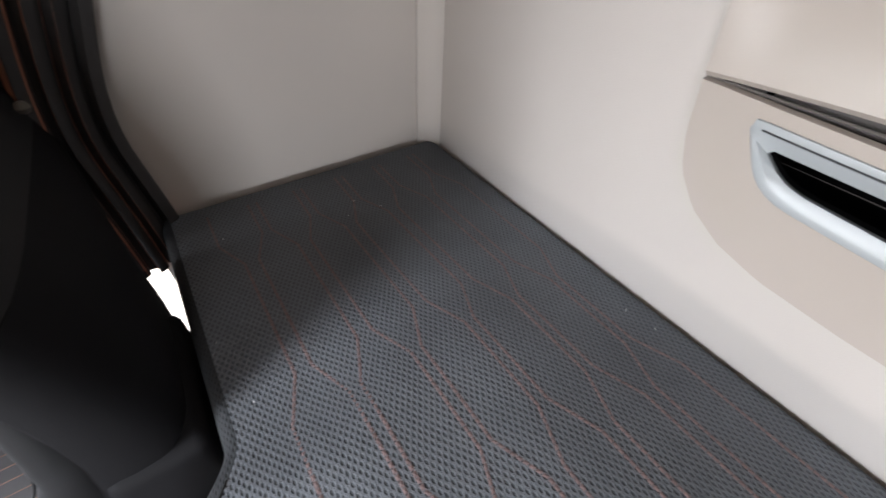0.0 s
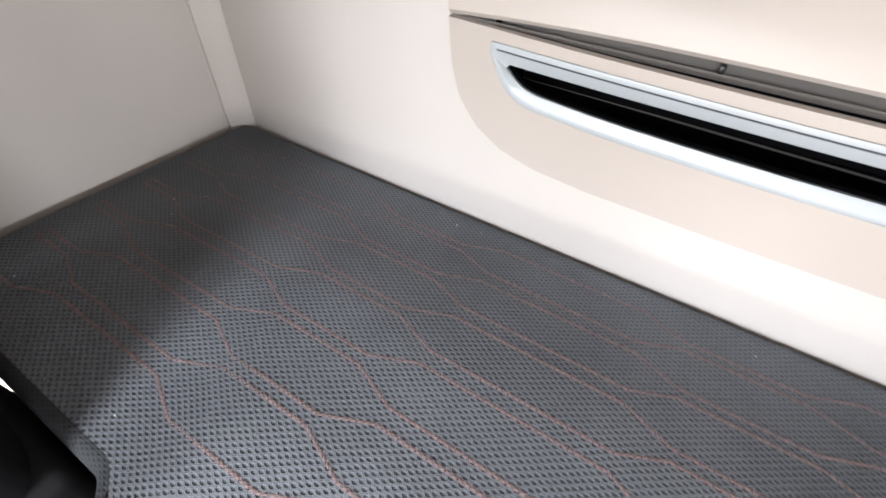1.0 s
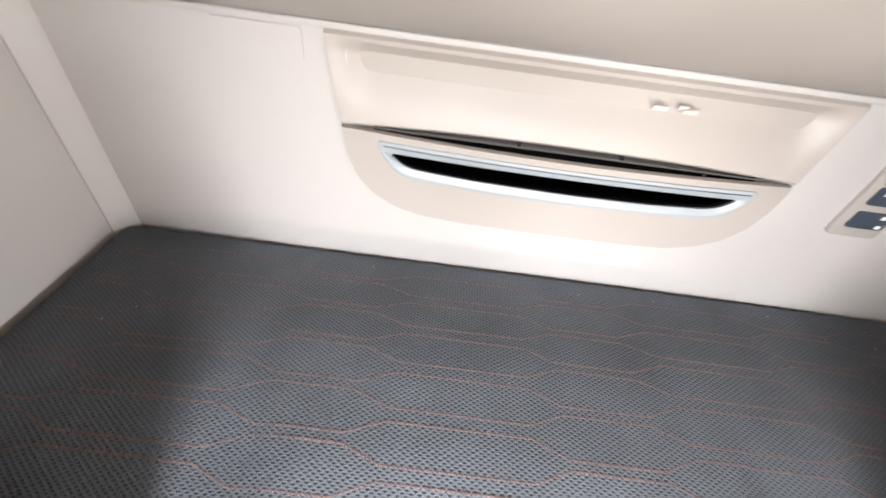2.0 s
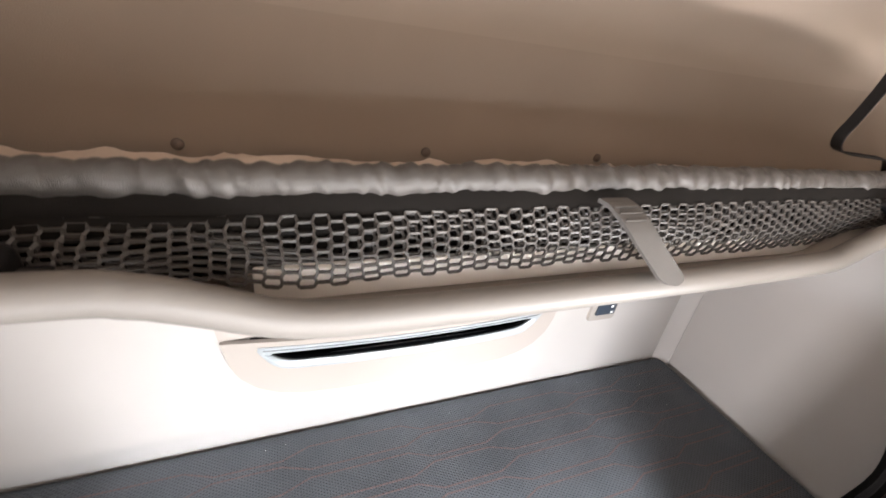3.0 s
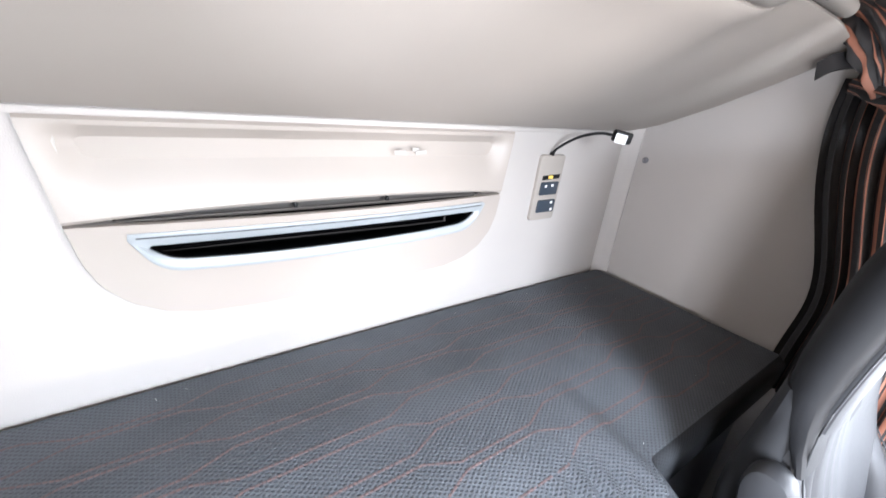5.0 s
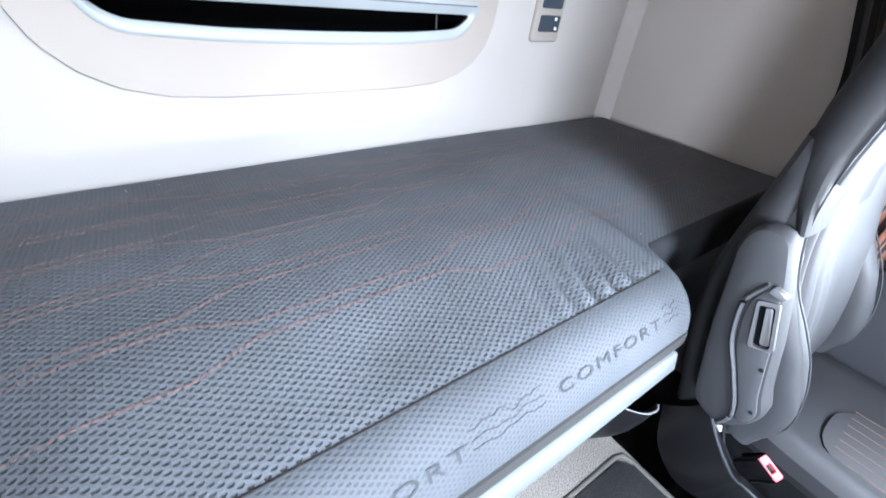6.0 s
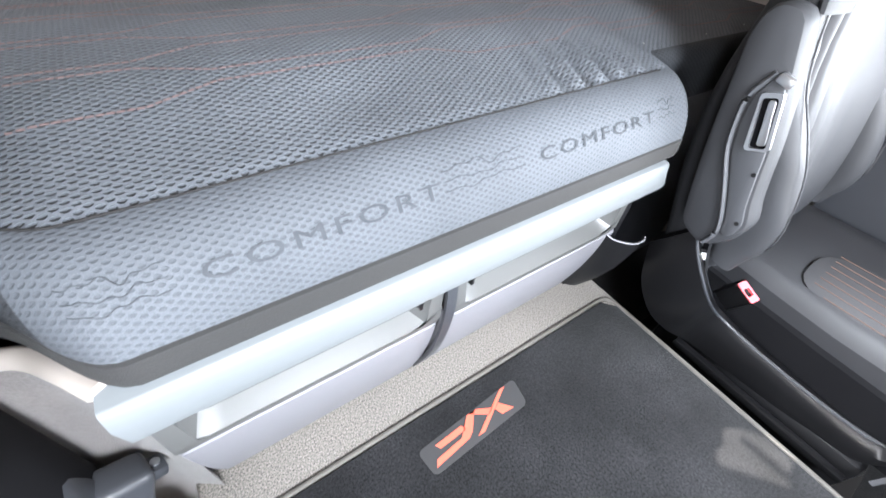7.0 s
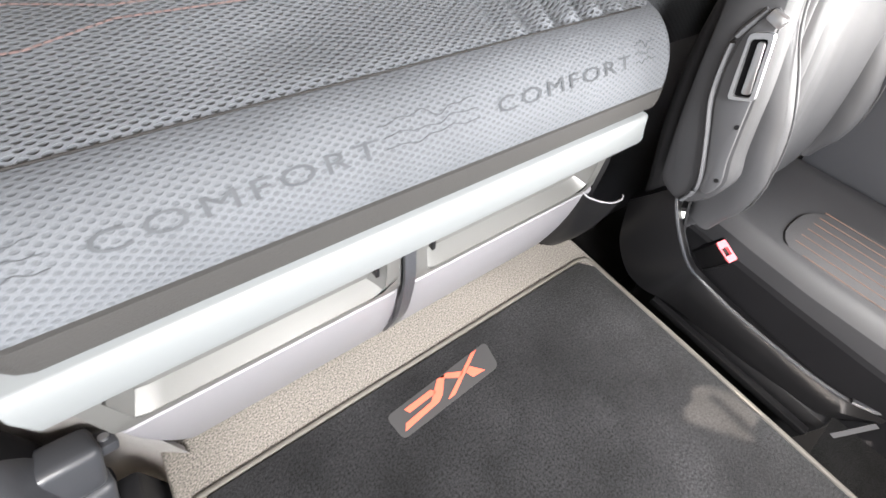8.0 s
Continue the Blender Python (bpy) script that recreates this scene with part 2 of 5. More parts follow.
def smooth_line(pts, n=8):
    """Catmull-Rom through the points."""
    P = [Vector(p) for p in pts]
    P = [P[0] * 2 - P[1]] + P + [P[-1] * 2 - P[-2]]
    out = []
    for i in range(1, len(P) - 2):
        for k in range(n):
            t = k / n
            a, b, c, d = P[i - 1:i + 3]
            out.append(0.5 * ((2 * b) + (c - a) * t + (2 * a - 5 * b + 4 * c - d) * t * t + (3 * b - a - 3 * c + d) * t ** 3))
    out.append(P[-2])
    return out


def add_tube(bm, pts, r, segs=10, flat=1.0, up=(0, 0, 1)):
    """A round or flattened rod along the points; r may be a list."""
    P = [Vector(p) for p in pts]
    rings = []
    for i, p in enumerate(P):
        d = (P[min(i + 1, len(P) - 1)] - P[max(i - 1, 0)]).normalized()
        s = d.cross(Vector(up))
        if s.length < 1e-4:
            s = d.cross(Vector((1, 0, 0)))
        s.normalize()
        u = s.cross(d).normalized()
        rr = r[i] if isinstance(r, (list, tuple)) else r
        rings.append([p + s * (rr * math.cos(a)) + u * (rr * flat * math.sin(a)) for a in (2 * math.pi * k / segs for k in range(segs))])
    return loft(rings, bm=bm)


def tube(pts, r, segs=10, flat=1.0, up=(0, 0, 1)):
    return add_tube(bmesh.new(), pts, r, segs, flat, up)


def add_prism(bm, outline, to3d, depth_vec):
    """A flat polygon, placed by to3d(u, v) and thickened by depth_vec."""
    a = [Vector(to3d(u, v)) for u, v in outline]
    d = Vector(depth_vec)
    return loft([a, [p + d for p in a]], bm=bm)


def prism(outline, to3d, depth_vec, bevel=0.0):
    bm = add_prism(bmesh.new(), outline, to3d, depth_vec)
    if bevel > 0:
        bmesh.ops.recalc_face_normals(bm, faces=bm.faces)
        es = [e for e in bm.edges if len(e.link_faces) == 2 and e.calc_face_angle(0) > 0.6]
        bmesh.ops.bevel(bm, geom=es, offset=bevel, segments=2, profile=0.5, affect="EDGES", clamp_overlap=True)
    return bm


def resample(poly, n):
    P = [Vector((*p, 0)) if len(p) == 2 else Vector(p) for p in poly]
    L = [0]
    for i in range(len(P)):
        L.append(L[-1] + (P[(i + 1) % len(P)] - P[i]).length)
    out = []
    for k in range(n):
        s = L[-1] * k / n
        i = max(j for j in range(len(P)) if L[j] <= s + 1e-9)
        f = (s - L[i]) / max(L[i + 1] - L[i], 1e-9)
        q = P[i].lerp(P[(i + 1) % len(P)], f)
        out.append((q.x, q.y))
    return out


def rounded(poly, r, k=5):
    """Round the corners of a 2D polygon; r: one radius or one for each corner."""
    out = []
    n = len(poly)
    for i in range(n):
        p, a, b = Vector(poly[i]), Vector(poly[i - 1]), Vector(poly[(i + 1) % n])
        rr = r[i] if isinstance(r, (list, tuple)) else r
        da, db = a - p, b - p
        ta, tb = min(rr, da.length * 0.49), min(rr, db.length * 0.49)
        pa, pb = p + da.normalized() * ta, p + db.normalized() * tb
        for j in range(k + 1):
            t = j / k
            q = pa * (1 - t) ** 2 + p * (2 * t * (1 - t)) + pb * t * t
            out.append((q.x, q.y))
    return out


def smoothstep(a, b, x):
    t = min(max((x - a) / (b - a), 0.0), 1.0)
    return t * t * (3 - 2 * t)


def ribbon(pts, width, side, thick=0.002):
    """A strap of webbing along the points; side: the direction of its width."""
    s = Vector(side).normalized() * width / 2
    P = [Vector(p) for p in pts]
    rings = []
    for i, p in enumerate(P):
        d = (P[min(i + 1, len(P) - 1)] - P[max(i - 1, 0)]).normalized()
        nrm = d.cross(s).normalized() * thick / 2
        rings.append([p - s - nrm, p + s - nrm, p + s + nrm, p - s + nrm])
    return loft(rings)

# ---- the cab shell ----
W = 1.10            # half the width between the side walls
ZM = 0.560          # top of the lower mattress above the tunnel floor


def plate_with_hole(outer, inner, to3d, depth_vec, n=72):
    """A plate of any outline with a hole of any outline through it."""
    o, i = resample(outer, n), resample(inner, n)
    d = Vector(depth_vec)
    a = [Vector(to3d(*p)) for p in o]
    b = [Vector(to3d(*p)) for p in i]
    return loft([a, b, [p + d for p in b], [p + d for p in a], a], caps=False)


def rear_wall():
    bm = bmesh.new()
    x, xu, z0, zm, z1 = 0.425, 0.468, 0.775, 0.912, 1.083
    add_box(bm, -1.16, 1.16, 0, 0.06, -0.35, z0)
    add_box(bm, -1.16, -x, 0, 0.06, z0, zm)
    add_box(bm, x, 1.16, 0, 0.06, z0, zm)
    add_box(bm, -1.16, -xu, 0, 0.06, zm, z1)
    add_box(bm, xu, 1.16, 0, 0.06, zm, z1)
    add_box(bm, -1.16, 1.16, 0, 0.06, z1, 1.36)
    solid("wall_rear", bm, M["wall"], "off-white moulded rear wall behind the bunk", "wall", "structure")
    upper_lining()


def upper_lining():
    """Lining above the upper bunk, toned darker for shade, and the headliner that coves out of it, rounded at the rear
    corners.
    """
    xw, r = W - 0.012, 0.37
    plan = [(-xw, -1.60 + 0.1 * k, 1, 0) for k in range(12)]
    for cx, a0 in ((-xw + r, 180), (xw - r, 90)):
        for k in range(15):
            a = radians(a0 - 90 * k / 14)
            plan.append((cx + r * math.cos(a), -0.002 - r + r * math.sin(a), -math.cos(a), -math.sin(a)))
    plan += [(xw, -0.50 - 0.1 * k, -1, 0) for k in range(12)]
    low = [(-0.02, 1.352), (0.0, 1.352), (0.003, 1.50), (0.007, 1.600), (0.008, 1.618), (-0.02, 1.618)]
    cove = [(0.0075, 1.617)] + [(0.36 - 0.352 * math.cos(a), 1.620 + 0.172 * math.sin(a)) for a in [radians(6 * k) for k in range(16)]] + [(0.36, 1.80), (-0.02, 1.80)]
    for name, prof, material, label in (("wall_rear_upper", low, "upper_wall", "cream lining above the upper bunk, toned darker for shade"),
                                        ("ceiling_cove", cove, "ceiling", "cream headliner curving down into the walls")):
        rings = [[(x + nx * d, y + ny * d, z) for d, z in prof] for x, y, nx, ny in plan]
        solid(name, loft(rings), M[material], label, "wall" if "wall" in name else "ceiling", "structure", smooth=60)
    solid("ceiling", box(-1.2, 1.2, -2.3, 0.06, 1.7915, 1.86), M["ceiling"], "cream fabric headliner of the cab roof", "ceiling", "structure")


def side_wall(s, name):
    """Side of the cab; its door window is an opening through the wall."""
    bm = bmesh.new()
    x0, x1 = sorted((s * W, s * (W + 0.07)))
    if s > 0:
        add_box(bm, x0, x1, -1.10, 0.0, -0.35, 1.80)
        add_box(bm, x0, x1, -1.75, -1.10, -0.35, 0.58)
        add_box(bm, x0, x1, -1.75, -1.10, 1.14, 1.80)
        add_box(bm, x0, x1, -2.30, -1.75, -0.35, 1.80)
    else:
        # the door stands ajar at its rear edge; small opening added for the sun
        add_box(bm, x0, x1, -0.705, 0.0, -0.35, 1.80)
        add_box(bm, x0, x1, -0.80, -0.705, 0.60, 1.80)
        add_box(bm, x0, x1, -0.80, -0.705, -0.35, -0.22)
        add_box(bm, x0, x1, -1.06, -0.80, -0.35, 1.80)
        add_box(bm, x0, x1, -1.36, -1.06, -0.35, 0.60)
        add_box(bm, x0, x1, -1.36, -1.06, 0.78, 1.80)
        add_box(bm, x0, x1, -1.42, -1.36, -0.35, 1.80)
        add_box(bm, x0, x1, -1.80, -1.42, -0.35, 0.60)
        add_box(bm, x0, x1, -1.80, -1.42, 1.20, 1.80)
        add_box(bm, x0, x1, -2.30, -1.80, -0.35, 1.80)
    solid(name, bm, M["wall"], "off-white side wall of the sleeper cab", "wall", "structure")


def sun_patch_mask():
    """Unseen plate added in the left door opening; its hole outlines the sun patch."""
    def at(x, y):
        # the point of the window through which the sun reaches the floor at x, y
        return (y + 0.0349 * (x + W), (x + W) * math.tan(SUN_EL))
    hole = [at(x, y) for x, y in ((0.286, -1.172), (0.302, -1.156), (0.332, -1.158), (0.356, -1.140), (0.388, -1.156), (0.422, -1.20), (0.422, -1.335), (0.406, -1.300), (0.386, -1.255), (0.364, -1.272), (0.330, -1.228))]
    outer = [(-1.05, 0.59), (-1.05, 0.79), (-1.37, 0.79), (-1.37, 0.59)]
    cy, cz = -1.21, 0.665
    ang = lambda p: math.atan2(p[1] - cz, p[0] - cy)
    n = 88
    ring_o, ring_i = [], []
    hole_r = resample(hole, n)
    for y, z in hole_r:
        a = ang((y, z))
        k = min(0.16 / max(abs(math.cos(a)), 1e-6), 0.075 / max(abs(math.sin(a)), 1e-6))
        ring_o.append(Vector((-W + 0.002, cy + k * 1.02 * math.cos(a), cz + 0.01 + k * 1.4 * math.sin(a))))
        ring_i.append(Vector((-W + 0.002, y, z)))
    d = Vector((-0.004, 0, 0))
    bm = loft([ring_o, ring_i, [p + d for p in ring_i], [p + d for p in ring_o], ring_o], caps=False)
    solid("sun_mask_plate", bm, M["black"], "added black plate whose hole shapes the sun patch", "trim", "structure")
    # unseen bar added to cut the dark finger into the sun patch
    (ya, za), (yb, zb) = at(0.376, -1.172), at(0.381, -1.310)
    solid("sun_mask_bar", tube([(-W, ya, za), (-W, yb, zb)], 0.0034, 8), M["black"], "added thin black bar that splits the sun patch", "trim", "structure")


def cab_front():
    bm = bmesh.new()
    add_box(bm, -1.17, 1.17, -2.30, -2.16, -0.35, 0.45)
    add_box(bm, -1.17, 1.17, -2.30, -2.16, 1.56, 1.80)
    add_box(bm, -1.17, -0.8, -2.30, -2.16, 0.45, 1.56)
    add_box(bm, 0.8, 1.17, -2.30, -2.16, 0.45, 1.56)
    solid("wall_front", bm, M["dark_grey"], "dark front bulkhead round the windscreen opening", "wall", "structure")
    solid("wall_front_upper", box(-1.1, 1.1, -2.155, -2.10, 1.56, 1.79, 0.02), M["beige"], "beige overhead locker wall above the windscreen", "wall", "structure")
    solid("wall_front_lower", box(-1.1, 1.1, -2.15, -1.78, -0.24, 0.46, 0.04), M["dark_grey"], "dark lower bulkhead under the windscreen", "wall", "structure")


def outside_ground():
    bm = bmesh.new()
    n, L = 8, 400.0
    vs = [[bm.verts.new((-L / 2 + L * i / n, -L / 2 + L * j / n, -1.35)) for j in range(n + 1)] for i in range(n + 1)]
    for i in range(n):
        for j in range(n):
            bm.faces.new((vs[i][j], vs[i + 1][j], vs[i + 1][j + 1], vs[i][j + 1]))
    solid("ground", bm, M["concrete"], "pale concrete yard outside the cab", "ground", "structure")


def floors():
    solid("floor", box(-1.17, 1.17, -2.3, 0.06, -0.36, -0.25), M["carpet"], "black carpeted cab floor beside the raised tunnel", "floor", "structure")
    # the raised engine tunnel, with rounded shoulders
    out = rounded([(-0.535, -0.25), (-0.535, 0.0), (0.432, 0.0), (0.432, -0.25)], [0.0, 0.012, 0.016, 0.0])
    bm = loft([[(x, y, z) for x, z in out] for y in (-0.64, -1.75)])
    solid("floor_tunnel", bm, M["vinyl"], "speckled grey-beige vinyl floor of the raised tunnel", "floor", "structure")


def corner_trims():
    for s, nm in ((-1, "trim_left"), (1, "trim_right")):
        prof = [(s * (W + 0.002), 0.004), (s * (W + 0.002), -0.046), (s * (W - 0.006), -0.046), (s * (W - 0.026), -0.027), (s * (W - 0.045), -0.006), (s * (W - 0.046), 0.004)]
        rings = [[(x, y, z) for x, y in prof] for z in (0.40, 0.9, 1.36)]
        solid(nm, loft(rings), M["wall"], "pale rounded trim strip down the rear corner", "trim", "structure")
    bm = box(-1.1, 1.1, -0.006, 0.002, 1.092, 1.104, 0.002)
    solid("trim_seam", bm, M["wall"], "narrow seam strip where the bunk meets the wall", "trim", "structure")


def door_panel():
    out = rounded([(-0.93, -0.24), (-0.93, 0.50), (-1.10, 0.56), (-1.74, 0.56), (-1.74, -0.24)], [0.02, 0.06, 0.04, 0.02, 0.02])
    bm = prism(out, lambda u, v: Vector((W - 0.004, u, v)), (-0.035, 0, 0), 0.008)
    solid("door_panel", bm, M["dark_grey"], "dark grey plastic lower door lining beside the seat", "door panel", "structure")


door_panel()
rear_wall()
side_wall(-1, "wall_left")
side_wall(1, "wall_right")
sun_patch_mask()
cab_front()
floors()
outside_ground()
corner_trims()


# ---- lower bunk ----
def front_y(x):
    """Front edge of the lower mattress: it widens between the seats."""
    b = bulge(x)
    return -0.672 - 0.118 * b


def bulge(x):
    return smoothstep(-0.56, -0.445, x) * (1 - smoothstep(0.318, 0.368, x))


def crown(x, y, f):
    """The cover rises a little from the front seam towards the middle of the bed."""
    return 0.026 * smoothstep(f + 0.03, f + 0.30, y) * (1 - smoothstep(-0.36, -0.03, y)) * (1 - smoothstep(0.45, 0.95, abs(x)))


def mattress_profile(x):
    """Section of the mattress at x, from the rear foot over the top to the front foot: y, z and arc length."""
    b = bulge(x)
    f = front_y(x)
    w, h = 0.022 + 0.058 * b, 0.028 + 0.075 * b
    end = min(x + 1.092, 1.092 - x)
    drop = 0.03 * (1 - math.sqrt(max(0.0, 1 - (1 - min(end / 0.03, 1)) ** 2)))
    yr = -0.004 - 0.035 * (1 - math.sqrt(max(0.0, 1 - (1 - min(end / 0.05, 1)) ** 2)))
    top = ZM + 0.004 * math.sin(x * 2.2 + 0.5)
    P = [(yr, 0.45)]
    for k in range(7):
        a = radians(90 * k / 6)
        P.append((yr - 0.022 * (1 - math.cos(a)), top - 0.024 * (1 - math.sin(a))))
    n = 64
    y0, y1 = yr - 0.022, f + w
    for k in range(1, n):
        y = y0 + (y1 - y0) * k / n
        z = top + crown(x, y, f)
        # creases pulled up near the front corner by the seat
        c = math.exp(-((x - 0.175) / 0.09) ** 2 - ((y + 0.665) / 0.055) ** 2)
        z += c * 0.0105 * math.sin((x * 0.95 - y * 0.30) * 140)
        c2 = math.exp(-((x + 0.17) / 0.06) ** 2 - ((y + 0.615) / 0.05) ** 2)
        z -= 0.006 * c2
        P.append((y, z))
    for k in range(13):
        a = radians(90 * k / 12)
        P.append((f + w - w * math.sin(a), top - h * (1 - math.cos(a))))
    P.append((f + 0.002, (top - h) * 0.5 + 0.45 * 0.5))
    P.append((f + 0.006, 0.452))
    P = [(y, max(0.449, z - drop)) for y, z in P]
    s = [0.0]
    for i in range(1, len(P)):
        s.append(s[-1] + math.hypot(P[i][0] - P[i - 1][0], P[i][1] - P[i - 1][1]))
    return P, s


def shoulder_point(x, q, lift=0.0012):
    """Point on the rounded front face at x; q runs from 0 at the seam down to 1 at the foot of the curve."""
    b = bulge(x)
    f, w, h = front_y(x), 0.022 + 0.058 * b, 0.028 + 0.075 * b
    top = ZM + 0.004 * math.sin(x * 2.2 + 0.5)
    a = radians(90 * q)
    n = Vector((0, -math.sin(a) / w, math.cos(a) / h)).normalized()
    return Vector((x, f + w - w * math.sin(a), top - h * (1 - math.cos(a)))) + n * lift


def lower_mattress():
    t = thing("bunk_mattress", "dark grey woven mattress with rust stitching on the lower bunk", "mattress", (0, -0.35, 0.45))
    xs = sorted({round(v, 5) for v in [-1.092 + 0.004 * k for k in range(14)] + [1.092 - 0.004 * k for k in range(14)]
                 + [-1.04 + 2.08 * k / 130 for k in range(131)] + [-0.58 + 0.008 * k for k in range(18)] + [0.28 + 0.008 * k for k in range(12)] + [0.04 + 0.005 * k for k in range(50)]})
    rings, uvs = [], []
    for x in xs:
        P, s = mattress_profile(x)
        rings.append([Vector((x, y + 0.35, z - 0.45)) for y, z in P])
        uvs.append([(x, v) for v in s])
    split = len(rings[0]) - 15
    part("top_cover", loft([r[:split + 1] for r in rings], closed=False, uvs=[u[:split + 1] for u in uvs]), M["cover_top"], t)
    ia = max(i for i, x in enumerate(xs) if x < -0.485)
    ib = min(i for i, x in enumerate(xs) if x > 0.344)
    # both ends of the front take the shade-darkened weave
    for name, i0, i1, m, lab in (("front_cover", ia, ib, "cover_front", "woven front face, toned below the top to offset its light"), ("side_cover", 0, ia, "cover_shade", "woven side, darkened for the shade beside the seats"), ("side_cover", ib, len(xs) - 1, "cover_shade", "woven side, darkened for the shade beside the seats")):
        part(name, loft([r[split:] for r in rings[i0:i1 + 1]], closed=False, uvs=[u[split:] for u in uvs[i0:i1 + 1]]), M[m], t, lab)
    for side, k in (("end", 0), ("end", -1)):
        bm = bmesh.new()
        bm.faces.new([bm.verts.new(p) for p in rings[k]])
        part("end_panel", bm, M["cover_top"], t)
    off = Vector((0, 0.35, -0.45))
    # dark felt band round the foot of the front face
    band = [[Vector((x, front_y(x) - d, z)) + off for d, z in ((-0.004, 0.449), (0.0025, 0.450), (0.0040, 0.462), (0.002, 0.479), (-0.006, 0.481))]
            for x in [-0.60 + 0.98 * k / 90 for k in range(91)]]
    part("foot_band", loft(band), M["band"], t, "plain dark grey fabric band")
    # piping along the front seam
    seam = [shoulder_point(x, 0.02, 0.0006) + off for x in [-0.515 + 0.815 * k / 90 for k in range(91)]]
    part("front_seam", tube(seam, 0.0012, 6), M["webbing_dark"], t, "dark sewn seam")
    # rust stitching: lines that pair up and part in long honeycombs
    steps = [(-1.16, -1.09), (-0.93, -0.86), (-0.60, -0.53), (-0.37, -0.30), (-0.04, 0.022), (0.19, 0.26), (0.52, 0.59), (0.75, 0.82), (1.08, 1.2)]
    for i in range(12):
        j = i // 2
        if i % 2 == 0:
            even, odd = -0.0105 - 0.0975 * j - 0.0095, -0.0590 - 0.0975 * j + 0.0125
        else:
            even, odd = -0.108 - 0.0975 * j + 0.0085, -0.0590 - 0.0975 * j - 0.0125
        if i == 0:
            continue
        pts = []
        for k, (a, b) in enumerate(steps):
            lo, hi = (even, odd) if k % 2 == 1 else (odd, even)
            pts += [(a, lo), (b, hi)]
        pts = [(x, y) for x, y in pts]
        bm = bmesh.new()
        for (xa, ya), (xb, yb) in zip(pts, pts[1:]):
            d = math.hypot(xb - xa, yb - ya)
            n = max(1, round(d / 0.0080))
            for q in range(n):
                f0, f1 = (q + 0.06) / n, (q + 0.94) / n
                x0, x1 = xa + (xb - xa) * f0, xa + (xb - xa) * f1
                y0, y1 = ya + (yb - ya) * f0, ya + (yb - ya) * f1
                if max(abs(x0), abs(x1)) > 1.04 or y0 < -0.625 or y0 > -0.03:
                    continue
                zt = ZM + 0.004 * math.sin(x0 * 2.2 + 0.5) + crown(x0, y0, front_y(x0))
                wy = 0.0024
                vs = [bm.verts.new(Vector(p) + off) for p in ((x0, y0 - wy, zt + 0.0004), (x0, y0 + wy, zt + 0.0004), (x1, y1 + wy, zt + 0.0004), (x1, y1 - wy, zt + 0.0004),
                                                             ((x0 + x1) / 2, (y0 + y1) / 2, zt + 0.0013))]
                for a, b in ((0, 1), (1, 2), (2, 3), (3, 0)):
                    bm.faces.new((vs[a], vs[b], vs[4]))
        if bm.faces:
            part("stitch_line", bm, M["thread"], t, "rust-red stitching", smooth=0)
        else:
            bm.free()
    # the sewn word, twice, and the wave motifs between
    for x0, x1 in ((-0.376, -0.150), (-0.004, 0.228)):
        word(t, "COMFORT", x0, x1, 0.485, 0.595, off)
    for x0, x1 in ((-0.142, -0.030), (-0.462, -0.398), (0.240, 0.282)):
        for dq, amp in ((0.42, 0.06), (0.50, 0.035), (0.57, 0.03)):
            n = 40
            pts = []
            for k in range(n + 1):
                f = k / n
                q = dq + amp * (0.5 * math.sin(f * 9 + dq * 20) + 0.35 * math.sin(f * 23 + 1)) * math.sin(math.pi * f)
                pts.append(shoulder_point(x0 + (x1 - x0) * f, q, 0.0004) + off)
            part("wave_motif", tube(pts, 0.0005, 5), M["emboss"], t, "dark sewn wave line")


def word(parent, text, x0, x1, q0, q1, off):
    """Lettering pressed into the front face, bent to its curve."""
    cu = bpy.data.curves.new("word", "FONT")
    cu.body, cu.size, cu.extrude, cu.offset = text, 1.0, 0.0, 0.0
    cu.resolution_u = 3
    cu.space_character = 1.22
    ob = bpy.data.objects.new("word", cu)
    scene.collection.objects.link(ob)
    bpy.context.view_layer.update()
    me = bpy.data.meshes.new_from_object(ob.evaluated_get(bpy.context.evaluated_depsgraph_get()))
    bpy.data.objects.remove(ob)
    bm = bmesh.new()
    bm.from_mesh(me)
    xs, ys = [v.co.x for v in bm.verts], [v.co.y for v in bm.verts]
    a, b, c, d = min(xs), max(xs), min(ys), max(ys)
    # fine enough to follow the curve of the cover
    bmesh.ops.triangulate(bm, faces=bm.faces)
    for _ in range(2):
        bmesh.ops.subdivide_edges(bm, edges=[e for e in bm.edges if e.calc_length() > 0.12], cuts=1)
        bmesh.ops.triangulate(bm, faces=bm.faces)
    for v in bm.verts:
        u, w = (v.co.x - a) / (b - a), (v.co.y - c) / (d - c)
        v.co = shoulder_point(x0 + (x1 - x0) * u, q1 + (q0 - q1) * w, 0.0011) + off
    part("sewn_word", bm, M["emboss"], parent, "darker woven lettering", smooth=0)


lower_mattress()


def lint():
    """Pale fibres lying about on the mattress."""
    bm = bmesh.new()
    rng = random.Random(5)
    for k in range(70):
        x, y = rng.uniform(-0.95, 0.9), rng.uniform(-0.64, -0.04)
        a, n = rng.uniform(0, math.tau), rng.uniform(0.0015, 0.0045)
        z = ZM + 0.004 * math.sin(x * 2.2 + 0.5) + 0.0015
        d = Vector((math.cos(a), math.sin(a), rng.uniform(-0.1, 0.5))) * n
        p = Vector((x, y, z))
        add_tube(bm, [p - d * 0.5, p + Vector((0, 0, 0.0006)), p + d * 0.5 + Vector((0, 0, 0.0004))], 0.00035, 4)
    solid("lint", bm, M["white"], "scattered white lint fibres on the mattress", "lint", "stuff")


lint()


